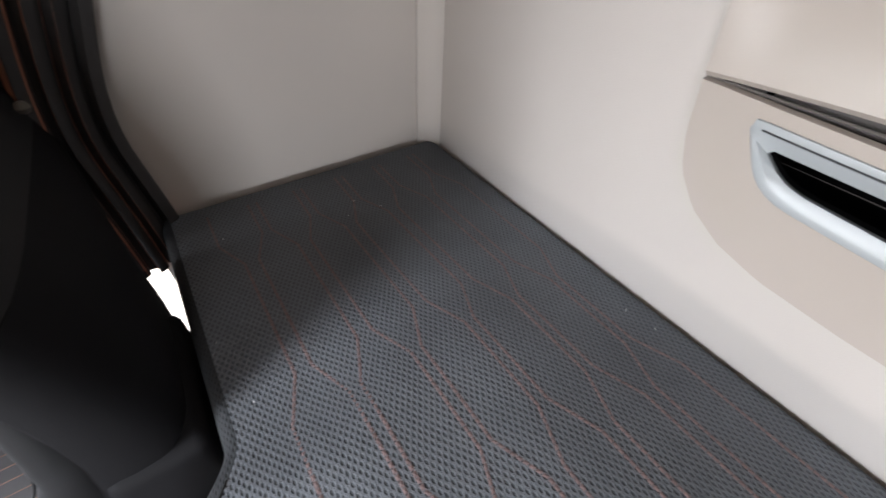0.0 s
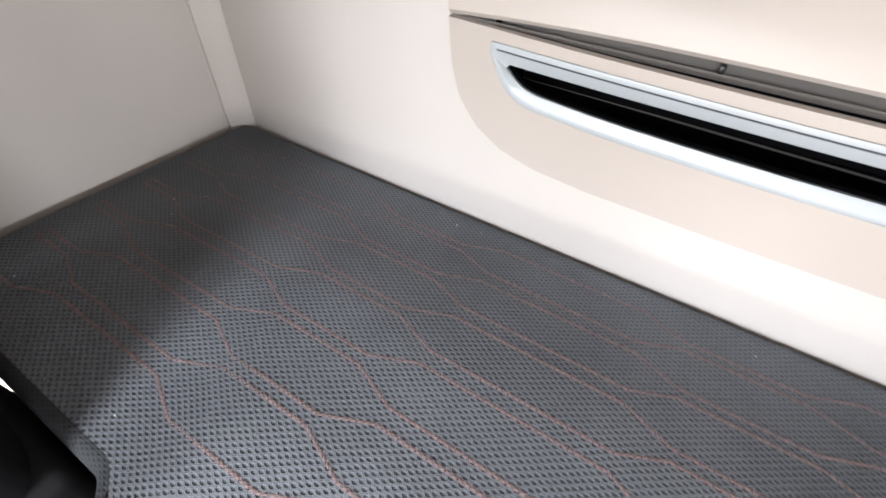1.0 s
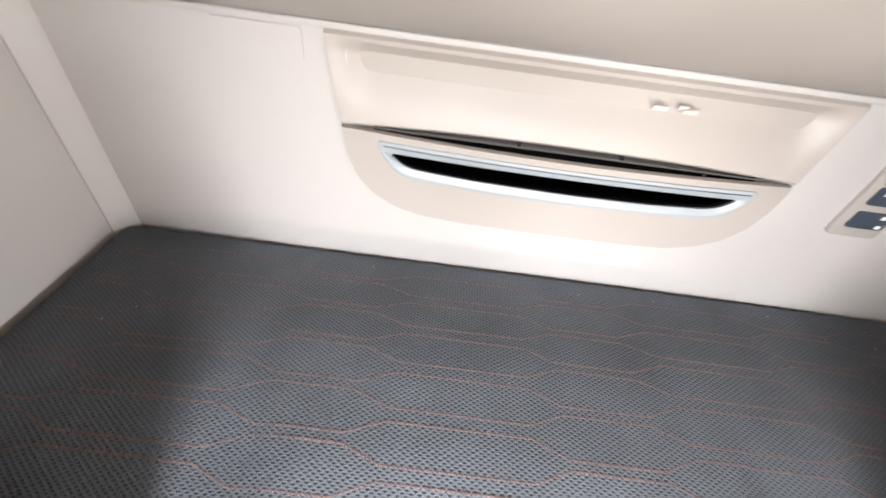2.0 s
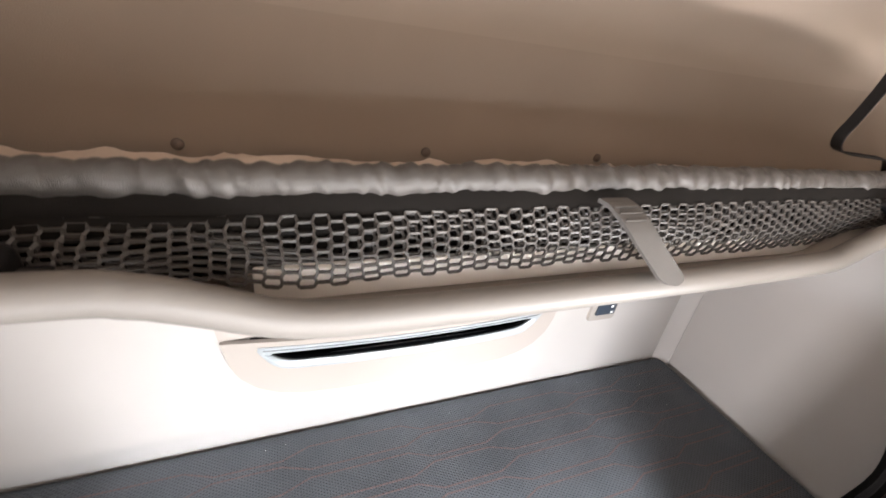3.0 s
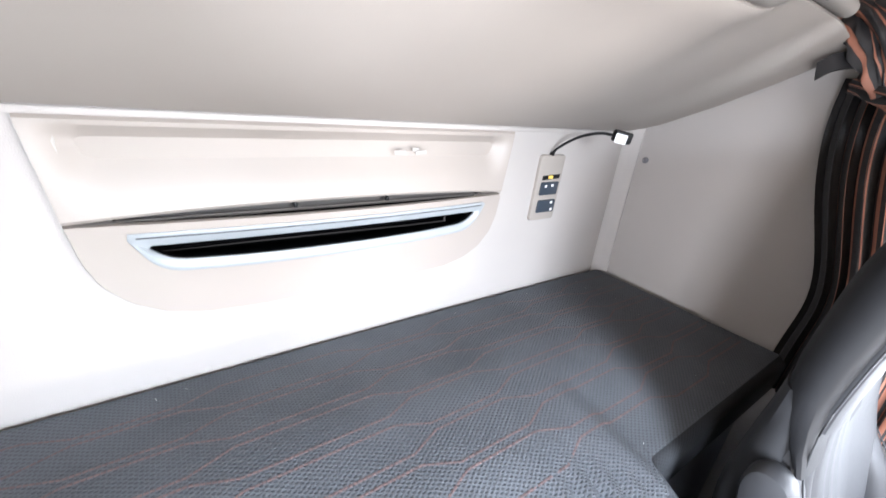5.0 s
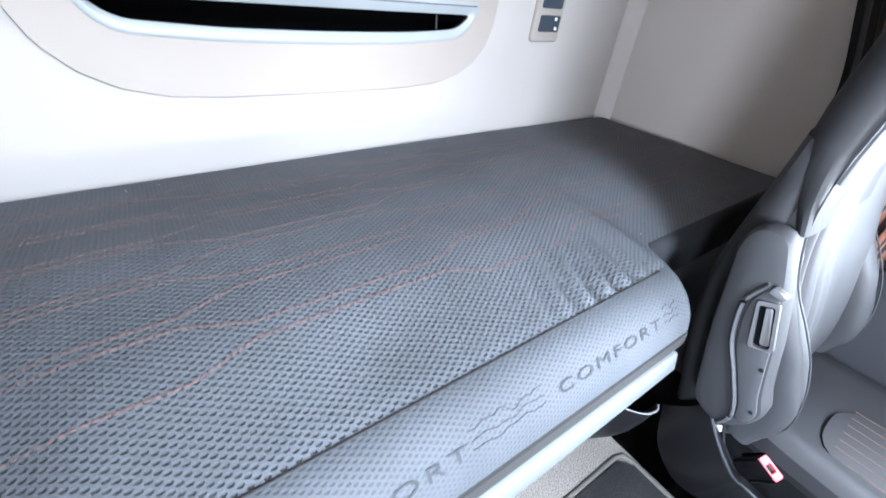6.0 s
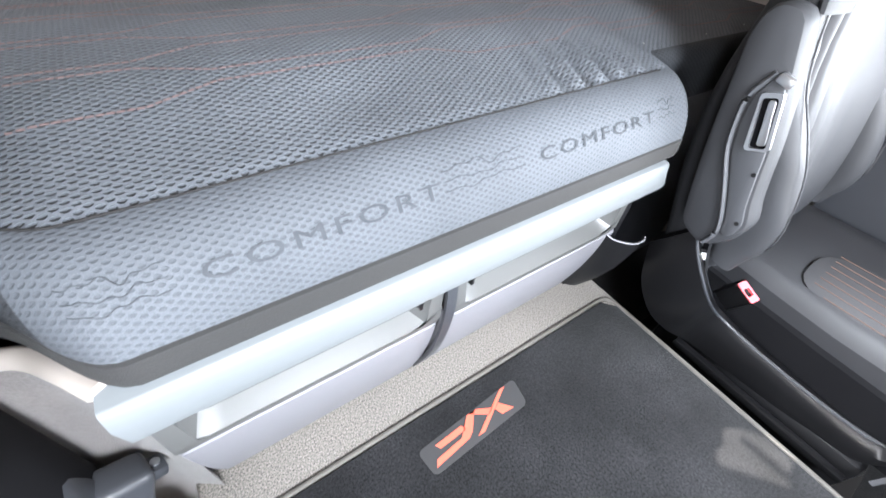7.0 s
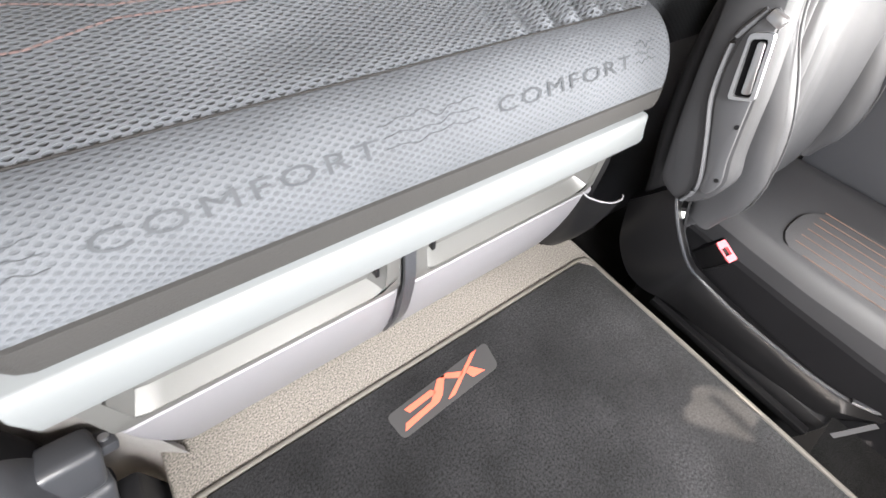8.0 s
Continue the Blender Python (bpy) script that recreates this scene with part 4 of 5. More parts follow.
def net_mesh(dy, dz, seed, off):
    """A sheet of stretched hexagonal meshes, each cord a slim square bar."""
    cw, chh = 0.030, 0.0066
    rows, cols = 14, 67

    def place(u, v):
        # u along the bunk, v down from the hem
        f = v / (rows * chh)
        fold = noise.noise(Vector((u * 5, seed, 0)))
        fine = noise.noise(Vector((u * 14, v * 30, seed)))
        y = -0.4915 + dy + 0.042 * hem_sag(u) * (1 - f) + (-0.494 + 0.4915) * f - 0.010 * math.sin(f * math.pi) + 0.005 * fold * math.sin(f * math.pi) + 0.002 * fine
        top = hem_line(u) - 0.014 - tape_height(u)
        foot = 1.372 + 0.018 * smoothstep(-0.28, -0.42, u) + 0.028 * smoothstep(0.48, 0.62, u) + 0.003 * fold
        z = top + dz + (foot - top) * f + 0.003 * fine
        return Vector((u + 0.004 * fine, y, z)) + off

    segs = []
    for r in range(rows):
        for c in range(cols):
            x = -1.06 + c * cw + (cw / 2 if r % 2 else 0)
            v = r * chh
            a, b = (x - cw * 0.21, v), (x + cw * 0.21, v)
            segs.append((a, b))
            if r < rows - 1:
                nx = x + cw / 2
                segs.append((b, (nx - cw * 0.21, v + chh)))
                segs.append((a, (x - cw / 2 + cw * 0.21, v + chh)))
    bm = bmesh.new()
    w = 0.00135
    for (ua, va), (ub, vb) in segs:
        if ub > 0.93 or ua > 0.93:
            continue
        A, B = place(ua, va), place(ub, vb)
        d = (B - A).normalized()
        s = d.cross(Vector((0, 1, 0)))
        s = s.normalized() * w if s.length > 1e-5 else Vector((w, 0, 0))
        q = d.cross(s).normalized() * w
        va4 = [bm.verts.new(A + k) for k in (s + q, s - q, -s - q, -s + q)]
        vb4 = [bm.verts.new(B + k) for k in (s + q, s - q, -s - q, -s + q)]
        for i in range(4):
            bm.faces.new((va4[i], va4[(i + 1) % 4], vb4[(i + 1) % 4], vb4[i]))
    return bm


def net_clip():
    t = thing("net_clip", "grey plastic clip that holds the net to the rail", "clip", (0.088, -0.527, 1.406))
    pts = smooth_line([(-0.050, 0.028, 0.056), (-0.044, 0.014, 0.052), (-0.030, -0.004, 0.034), (-0.012, -0.016, 0.012), (0.008, -0.027, -0.010), (0.023, -0.036, -0.028)], 6)
    rings = []
    N = len(pts)
    for i, p in enumerate(pts):
        f = i / (N - 1)
        hw = 0.0205 - 0.001 * f
        if f > 0.86:
            hw *= math.sqrt(max(0.02, 1 - ((f - 0.86) / 0.14) ** 2))
        d = (pts[min(i + 1, N - 1)] - pts[max(i - 1, 0)]).normalized()
        nn = d.cross(Vector((1, 0, 0))).normalized() * 0.0025
        s = Vector((hw, 0, 0))
        rings.append([p - s - nn, p + s - nn, p + s + nn, p - s + nn])
    part("tongue", loft(rings), M["webbing"], t)
    for k in range(3):
        f = 0.20 + 0.075 * k
        p = pts[int(f * (N - 1))]
        part("ridge", tube([p + Vector((-0.016, -0.003, 0.002)), p + Vector((0.016, -0.003, 0.002))], 0.0012, 6), M["hem"], t)


def bunk_straps():
    """Two straps from the roof bracket down to the end of the rail, with a loose belt behind."""
    b = thing("strap_bracket", "cream strap bracket under the ceiling", "bracket", (0.80, -0.42, 1.79))
    out = rounded([(-0.125, 0.05), (0.10, 0.07), (0.26, 0.03), (0.27, -0.055), (0.10, -0.065), (-0.12, -0.05)], 0.03)
    rings = []
    for z, k in ((0.002, 1.0), (-0.010, 0.98), (-0.019, 0.90), (-0.023, 0.76)):
        rings.append([Vector((x * k, y * k, z)) for x, y in resample(out, 40)])
    part("housing", loft(rings), M["beige"], b)
    part("screw_cover", box(0.08, 0.12, -0.02, 0.015, -0.026, -0.020, 0.002), M["seam"], b)
    s = thing("bunk_strap", "grey webbing strap holding the upper bunk rail", "strap", (0.66, -0.50, 1.44), "upper bunk straps")
    part("webbing", ribbon([Vector((0.690, -0.440, 1.785)) - s.location, Vector((0.722, -0.482, 1.595)) - s.location, Vector((0.746, -0.530, 1.430)) - s.location], 0.024, (-0.32, 1, 0), 0.0025), M["webbing"], s)
    s2 = thing("bunk_strap", "darker webbing strap with a pale buckle by the net", "strap", (0.66, -0.46, 1.44), "upper bunk straps")
    part("webbing", ribbon([Vector((0.694, -0.416, 1.785)) - s2.location, Vector((0.724, -0.452, 1.60)) - s2.location, Vector((0.752, -0.482, 1.412)) - s2.location], 0.024, (-0.32, 1, 0), 0.0025), M["webbing_mid"], s2)
    part("buckle", box(0.066, 0.110, -0.034, -0.018, 0.000, 0.024, 0.004), M["light_grey"], s2, "pale grey buckle")
    k = thing("rail_hook", "dark grey plastic hook over the rail", "hook", (0.646, -0.528, 1.434))
    pts = smooth_line([(-0.010, 0.045, 0.012), (0.004, 0.015, 0.006), (0.020, -0.012, -0.014), (0.032, -0.024, -0.040)], 5)
    part("hook", tube(pts, [0.008 + 0.017 * math.sin(math.pi * i / (len(pts) - 1)) for i in range(len(pts))], 12, 0.6), M["black"], k)
    l = thing("loose_belt", "loose black belt hanging behind the bunk straps", "belt", (0.62, -0.40, 1.50))
    pts = smooth_line([(0.672, -0.39, 1.785), (0.672, -0.395, 1.71), (0.658, -0.40, 1.64), (0.620, -0.405, 1.572), (0.600, -0.405, 1.535), (0.612, -0.41, 1.513), (0.66, -0.43, 1.510), (0.71, -0.44, 1.506), (0.74, -0.44, 1.48)], 6)
    part("webbing", ribbon([p - l.location for p in pts], 0.022, (0.25, 1, 0.1), 0.002), M["webbing_dark"], l)


upper_bunk()
upper_bedding()
guard_net()
net_clip()
bunk_straps()


# ---- curtains ----
def pleat_sheet(path, z_of, nz, folds, amp, inward, name, parent, mats, stripe=5):
    """A hanging cloth along a plan path, gathered into folds; stripes run down it."""
    n = 220
    P = smooth_line(path, 12)
    rings = []
    for i in range(n + 1):
        f = i / n
        q = f * (len(P) - 1)
        a = min(int(q), len(P) - 2)
        p = P[a].lerp(P[a + 1], q - a)
        col = []
        for k in range(nz + 1):
            g = k / nz
            z, pinch, shift = z_of(f, g)
            w = amp * (0.75 + 0.35 * noise.noise(Vector((f * 6, g * 2, 3))))
            wave = math.sin(f * folds * math.tau + 1.2 * noise.noise(Vector((f * 4, g * 1.5, 8)))) * w
            y = p.y * (1 - pinch) + P[len(P) // 2].y * pinch + shift
            col.append(Vector((p.x + inward * wave, y + 0.35 * w * math.cos(f * folds * math.tau * 2), z)))
        rings.append(col)
    bm = loft(rings, closed=False)
    bm.faces.ensure_lookup_table()
    for i, fc in enumerate(bm.faces):
        col = i // nz
        fc.material_index = 1 if col > 26 and (col % 13 in (4, 5, 6) or col % 26 in (9, 10, 22)) else 0
    ob = part(name, bm, mats, parent, smooth=70)
    return ob


def curtain(s):
    side = "pleated charcoal curtain with copper stripes, gathered by the door"
    t = thing("door_curtain", side, "curtain", (s * 1.04, -0.80, 0.55), "door curtains")
    base = Vector(t.location)

    def rel(pts):
        return [Vector(p) - base for p in pts]

    def hang(f, g):
        zw = 1.30 - 0.845 * g
        pinch = 0.12 * math.exp(-((g - 0.62) / 0.2) ** 2)
        return zw - base.z, pinch, -0.10 * smoothstep(1.25, 0.70, zw)

    ob = pleat_sheet(rel([(s * 1.065, -0.533, 0), (s * 1.050, -0.63, 0), (s * 1.065, -0.76, 0), (s * 1.045, -0.90, 0)]), hang, 26, 9, 0.016, 1, "cloth", t, [M["curtain"], M["curtain_stripe"]])

    # knotted swag tucked above, by the bunk end
    def lump(name, path, rad, seed, stripes):
        P = smooth_line(path, 9)
        rings, n = [], 80
        for i, p in enumerate(P):
            f = i / (len(P) - 1)
            d = (P[min(i + 1, len(P) - 1)] - P[max(i - 1, 0)]).normalized()
            a = d.cross(Vector((s, 0.2, 0.1))).normalized()
            b = d.cross(a).normalized()
            r0 = rad * (0.45 + 0.55 * math.sin(math.pi * min(max(f, 0.06), 0.94)))
            ring = []
            for k in range(n):
                t2 = math.tau * k / n
                w = 1 + 0.26 * math.sin(5 * t2 + 3 * noise.noise(Vector((f * 3, seed, 0)))) + 0.16 * math.sin(9 * t2 + f * 7 + seed) + 0.09 * math.sin(17 * t2 - f * 14) + 0.16 * noise.noise(Vector((math.cos(t2) * 3.2, math.sin(t2) * 3.2, f * 11 + seed))) + 0.22 * noise.noise(Vector((math.cos(t2) * 1.3, math.sin(t2) * 1.3, f * 4 + seed)))
                ring.append(p + a * (r0 * w * math.cos(t2)) + b * (r0 * 0.75 * w * math.sin(t2)) - base)
            rings.append(ring)
        bm = loft(rings)
        for i, fc in enumerate(bm.faces):
            k = (i % n) % 10
            fc.material_index = 1 if k in stripes else 0
        part(name, bm, [M["curtain"], M["curtain_stripe"]], t, smooth=60)

    strands = (
        ("swag", ((1.05, -0.50, 1.50), (0.99, -0.58, 1.47), (0.97, -0.68, 1.40), (0.985, -0.76, 1.30), (1.0, -0.80, 1.22)), 0.052, 2.0, (2, 3, 6, 7)),
        ("swag", ((1.06, -0.56, 1.55), (1.0, -0.66, 1.50), (0.98, -0.76, 1.42), (0.99, -0.84, 1.33)), 0.050, 5.0, (1, 2, 5, 8)),
        ("swag", ((1.05, -0.92, 1.62), (1.0, -0.82, 1.48), (0.985, -0.72, 1.36), (0.99, -0.64, 1.27)), 0.046, 7.0, (3, 4, 5, 8)),
        ("swag", ((1.04, -0.48, 1.46), (1.0, -0.54, 1.42), (0.985, -0.60, 1.34), (0.99, -0.63, 1.26)), 0.042, 9.0, (2, 3, 6)),
        ("tie_band", ((1.02, -0.56, 1.285), (0.985, -0.66, 1.262), (0.985, -0.78, 1.258), (1.0, -0.92, 1.27)), 0.036, 4.0, (1, 4, 5)),
    )
    for nm, path, rad, seed, stripes in strands:
        lump(nm, [Vector((s * x, y, z)) for x, y, z in path], rad, seed, stripes)
    tail = [(s * 1.0, -0.55, 1.335), (s * 0.985, -0.515, 1.325), (s * 0.98, -0.49, 1.305)]
    part("tie_end", ribbon(rel(smooth_line(tail, 6)), 0.040, (0.3, 0.3, 1), 0.008), M["curtain"], t, "loose end of the tie band")
    cord = smooth_line([(s * 0.995, -0.735, 0.985), (s * 0.985, -0.742, 0.955), (s * 0.982, -0.752, 0.925), (s * 0.985, -0.755, 0.905)], 5)
    part("pull_cord", tube(rel(cord), 0.0035, 7), M["white"], t, "short white pull cord")
    bead = Vector((s * 0.99, -0.725, 0.835)) - base
    part("bead", loft([[bead + Vector((0.009 * math.cos(b) * math.cos(a), 0.009 * math.cos(b) * math.sin(a), 0.009 * math.sin(b))) for a in (math.tau * k / 12 for k in range(12))] for b in (-1.4, -0.8, 0, 0.8, 1.4)]), M["binding"], t, "pale bead")
    return t


curtain(1)
curtain(-1)


# ---- seats ----
BACK_REAR = [(-0.82, 0.12), (-0.785, 0.25), (-0.745, 0.38), (-0.715, 0.52), (-0.705, 0.64), (-0.715, 0.76), (-0.735, 0.88), (-0.765, 1.0), (-0.80, 1.12), (-0.835, 1.20)]
BACK_FRONT = [(-0.93, 0.16), (-0.938, 0.27), (-0.925, 0.38), (-0.895, 0.50), (-0.855, 0.62), (-0.835, 0.74), (-0.845, 0.88), (-0.865, 1.0), (-0.88, 1.12), (-0.865, 1.20)]


def seat(s, xin, shift, name, label, armrest=True, lean=0.0, tones=("leather", "leather_mid")):
    """Truck seat facing forward; s: side of the cab, xin: its inner edge."""
    t = thing(name, label, "seat", (s * (xin + 0.28), -0.9 + shift, -0.25), "cab seats")
    base = Vector(t.location)

    def V(x, y, z):
        # x grows from the inner edge outwards
        return Vector((s * (xin + x), y + shift - lean * max(0.0, z - 0.46), z)) - base

    WID = 0.56
    rear_line = [(y - (0.0 if not armrest else 0.032 * smoothstep(0.42, 0.70, z) * (1 - smoothstep(0.78, 1.0, z))), z) for y, z in BACK_REAR]
    rear, front = smooth_line([(y, z, 0) for y, z in rear_line], 3), smooth_line([(y, z, 0) for y, z in BACK_FRONT], 3)
    # back shell and pad: sections across the width at each height
    def section(k, lo, hi, dep0, dep1, rim, groove=0.0):
        ry, rz = rear[k].x, rear[k].y
        fy, fz = front[k].x, front[k].y
        taper = 0.035 * smoothstep(0.75, 1.15, rz)
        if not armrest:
            # lower back narrowed so the bright gap by the door shows past it
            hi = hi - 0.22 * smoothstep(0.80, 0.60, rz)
        x0, x1 = lo + taper, hi - taper
        pts = []
        N = 28 if groove == 0 else 96
        for j in range(N):
            a = math.tau * j / N
            cx, cy = math.cos(a), math.sin(a)
            ex = (abs(cx) ** 0.45) * (1 if cx > 0 else -1)
            ey = (abs(cy) ** 0.60) * (1 if cy > 0 else -1)
            x = (x0 + x1) / 2 + (x1 - x0) / 2 * ex
            d = dep0 + (dep1 - dep0) * (0.5 - 0.5 * ey)
            inset = rim * math.exp(-((x - (lo + hi) / 2) / 0.13) ** 2) * smoothstep(0.35, 0.95, d)
            if groove and ey < 0:
                inset += groove * math.exp(-((((x - lo) / 0.042) % 1.0 - 0.5) / 0.10) ** 2)
            y = ry + (fy - ry) * (d - inset)
            z = rz + (fz - rz) * (d - inset)
            pts.append(V(x, y, z))
        return pts

    K = len(rear)
    part("back_shell", loft([section(k, 0.0, WID, 0.0, 0.80, 0.0) for k in range(17)]), M["leather_slate" if armrest else tones[0]], t, "slate grey leather rear and side of the backrest" if armrest else "leather rear of the backrest, darkened for shade")
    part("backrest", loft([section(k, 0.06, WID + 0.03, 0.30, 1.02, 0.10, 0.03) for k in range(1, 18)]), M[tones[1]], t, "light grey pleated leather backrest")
    # box added to close the lower end of the bright door gap
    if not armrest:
        part("gap_filler", box(*sorted((V(-0.01, 0, 0).x, V(0.245, 0, 0).x)), -0.80 - base.y, -0.679 - base.y, 0.27, 0.795, 0.02, 3), M["leather_black"], t, "black filler box that closes the gap behind the seat")
    # black shoulder section: its lower seam slopes down from the rear edge to the front
    if armrest:
        cut = [max(-0.01, 0.65 * (0.805 - rear[k].y) / 0.115) for k in range(K)]
        part("shoulder_pad", loft([section(k, -0.003, WID + 0.003, min(0.74, cut[k]), 0.93, 0.0) for k in range(13, K)]), M["leather_dark"], t, "black leather shoulder section")
        up = part("upper_pad", loft([section(k, 0.022, WID - 0.022, 0.55, 1.06, 0.12) for k in range(15, K)]), M["leather_mid"], t, "pale grey upper pad of the backrest")
        for lo in (0.0, WID):
            line = []
            for k in range(13, K):
                taper = 0.035 * smoothstep(0.75, 1.15, rear[k].y) * (1 if lo == 0 else -1)
                p = rear[k].lerp(front[k], 0.86)
                line.append(V(lo + taper + (0.012 if lo == 0 else -0.012), p.x, p.y))
            part("piping", tube(line, 0.0015, 6), M["leather_mid"], up, "pale piping")
    else:
        part("shoulder_pad", loft([section(k, -0.002, WID + 0.002, -0.01, 1.05, 0.30) for k in range(16, K)]), M["leather_dark"], t, "black leather shoulder section")
    # side bolsters, thick at the waist and drawn in at the foot
    spine = smooth_line([(-0.798, 0.790, 0.020), (-0.814, 0.715, 0.045), (-0.834, 0.640, 0.055), (-0.862, 0.570, 0.070), (-0.905, 0.510, 0.092), (-0.942, 0.450, 0.108), (-0.966, 0.380, 0.112), (-0.974, 0.310, 0.095), (-0.948, 0.235, 0.050)], 4)
    for flip in (False, True):
        rings, pipe = [], []
        for q, p in enumerate(spine):
            y, z, dep = p.x, p.y, p.z
            g = q / (len(spine) - 1)
            wide = 0.060 + 0.040 * math.sin(math.pi * min(1.0, g + 0.1))
            ring = []
            for j in range(20):
                a = math.tau * j / 20
                cx, cy = math.cos(a), math.sin(a)
                x = 0.052 + wide * 0.5 * (abs(cx) ** 0.55) * (1 if cx > 0 else -1)
                yy = y + dep * 0.5 + dep * 0.5 * (abs(cy) ** 0.7) * (1 if cy > 0 else -1) + 0.30 * max(0.0, x - 0.05) + 0.006 * noise.noise(Vector((x * 16, z * 24, 3.0)))
                ring.append(V(WID - x if flip else x, yy, z - 0.25 * (y + dep * 0.5 - yy)))
            rings.append(ring)
            xe = 0.052 - wide * 0.18
            pipe.append(V(WID - xe if flip else xe, y + dep * 0.015, z))
        bo = part("bolster", loft(rings), M["leather_mid" if armrest else "leather_dark"], t, "grey leather side bolster")
        part("piping", tube(pipe, 0.0016, 6), M[tones[1]], bo, "sewn piping")
    # cushion, set in from the side shell
    rings = []
    for y, h, w in ((-0.84, 0.13, 0.44), (-0.90, 0.155, 0.45), (-1.02, 0.150, 0.47), (-1.15, 0.148, 0.49), (-1.30, 0.152, 0.50), (-1.42, 0.155, 0.50), (-1.48, 0.135, 0.49), (-1.51, 0.08, 0.47)):
        pts = []
        c = WID / 2 + 0.115
        for fx, dz in ((-1, -0.11), (-1, -0.03), (-0.97, 0.008), (-0.86, 0.022), (-0.70, 0.020), (-0.55, 0.006), (0, 0.0), (0.55, 0.006), (0.70, 0.020), (0.86, 0.022), (0.97, 0.008), (1, -0.03), (1, -0.11)):
            pts.append(V(c + fx * w / 2, y, h + dz))
        rings.append(pts)
    part("cushion", loft(rings), M[tones[0]], t, "dark grey leather seat cushion")
    skirt = []
    for y, w in ((-0.86, 0.44), (-1.02, 0.47), (-1.15, 0.49), (-1.30, 0.50), (-1.42, 0.50), (-1.49, 0.49)):
        x = WID / 2 + 0.115 - w / 2
        skirt.append([V(x - 0.010, y, -0.02), V(x - 0.014, y, 0.06), V(x - 0.010, y, 0.118), V(x + 0.010, y, 0.130), V(x + 0.02, y, 0.06), V(x + 0.01, y, -0.02)])
    part("cushion_skirt", loft(skirt), M["leather_black"], t, "black skirt along the side of the cushion")
    # ribbed centre of the cushion with orange stitching
    ins = rounded([(0.240, -1.035), (0.46, -1.035), (0.48, -1.46), (0.230, -1.46)], [0.09, 0.09, 0.02, 0.02])
    cc = part("cushion_centre", prism(ins, lambda u, v: V(u, v, 0.151), (0, 0, 0.008), 0.002), M["cushion"], t, "ribbed dark fabric centre")
    for k in range(7):
        x = 0.256 + 0.033 * k
        part("stitch_line", tube([V(x, -1.065 - 0.03 * (k == 0), 0.1595), V(x, -1.25, 0.1595), V(x, -1.44, 0.1595)], 0.0011, 5), M["orange_thread"], cc, "orange stitching")
    # plastic side shell: sweeps down from the hinge, then forward to an upturned lip
    edge = smooth_line([(-0.022, -0.868, 0.305), (-0.020, -0.890, 0.262), (-0.012, -0.931, 0.205), (0.022, -0.968, 0.143), (0.072, -1.000, 0.090), (0.088, -1.09, 0.065), (0.103, -1.19, 0.048), (0.118, -1.28, 0.037), (0.128, -1.335, 0.040), (0.136, -1.385, 0.064)], 4)
    low = smooth_line([(0.0, -0.80, 0.20), (0.0, -0.83, 0.10), (0.02, -0.88, 0.02), (0.05, -0.93, -0.02), (0.085, -0.985, -0.036), (0.095, -1.08, -0.036), (0.102, -1.18, -0.036), (0.108, -1.27, -0.034), (0.114, -1.335, -0.018), (0.132, -1.386, 0.036)], 4)
    rings = []
    for e, l in zip(edge, low):
        m1 = e.lerp(l, 0.45)
        rings.append([V(e.x + 0.030, e.y + 0.004, e.z - 0.004), V(e.x + 0.006, e.y, e.z + 0.003), V(e.x, e.y, e.z - 0.003), V(m1.x - 0.010, m1.y, m1.z), V(l.x, l.y, l.z), V(l.x + 0.04, l.y + 0.01, l.z), V(m1.x + 0.04, m1.y + 0.01, m1.z)])
    if armrest:
        part("side_shell", loft(rings), M["shell"], t, "black glossy plastic side shell")
        part("shell_edge", tube([V(e.x + 0.002, e.y, e.z + 0.001) for e in edge], 0.0032, 8), M["dark_grey"], t, "grey lip of the side shell")
    part("front_lip", tube([V(0.128, -1.335, 0.046), V(0.134, -1.365, 0.056), V(0.150, -1.392, 0.072), V(0.20, -1.41, 0.085)], 0.008, 8, 0.6), M["dark_grey"], t)
    # pedestal, foot plate and slide rail
    part("pedestal", box(*sorted((V(0.10, 0, 0).x, V(0.49, 0, 0).x)), -1.36 + shift - base.y, -0.90 + shift - base.y, 0.012, 0.23, 0.02), M["black"], t)
    part("foot_plate", box(*sorted((V(0.06, 0, 0).x, V(0.54, 0, 0).x)), -1.44 + shift - base.y, -0.84 + shift - base.y, 0.0, 0.02, 0.004), M["black"], t)
    part("slide_rail", box(*sorted((V(0.062, 0, 0).x, V(0.082, 0, 0).x)), -1.34 + shift - base.y, -0.96 + shift - base.y, 0.195, 0.213, 0.003), M["shell"], t)
    part("front_leg", ribbon([V(0.118, -1.384, 0.045), V(0.096, -1.372, 0.016), V(0.078, -1.362, -0.010)], 0.009, (0.3 * s, 1, 0), 0.006), M["dark_grey"], t, "small bracket at the front of the seat")
    # belt buckle with red button, beside the cushion
    az = Vector((-0.35 * s, -0.30, 0.85)).normalized()
    ax = Vector((0, -0.80, -0.55))
    ax = (ax - az * ax.dot(az)).normalized()
    ay = az.cross(ax)
    mb = Matrix.Translation(V(0.058, -0.994, 0.190)) @ Matrix((ax, ay, az)).transposed().to_4x4()
    q = part("buckle_stalk", box(-0.021, 0.021, -0.011, 0.011, -0.058, 0.008, 0.005, 2, mb), M["black"], t, "black belt buckle")
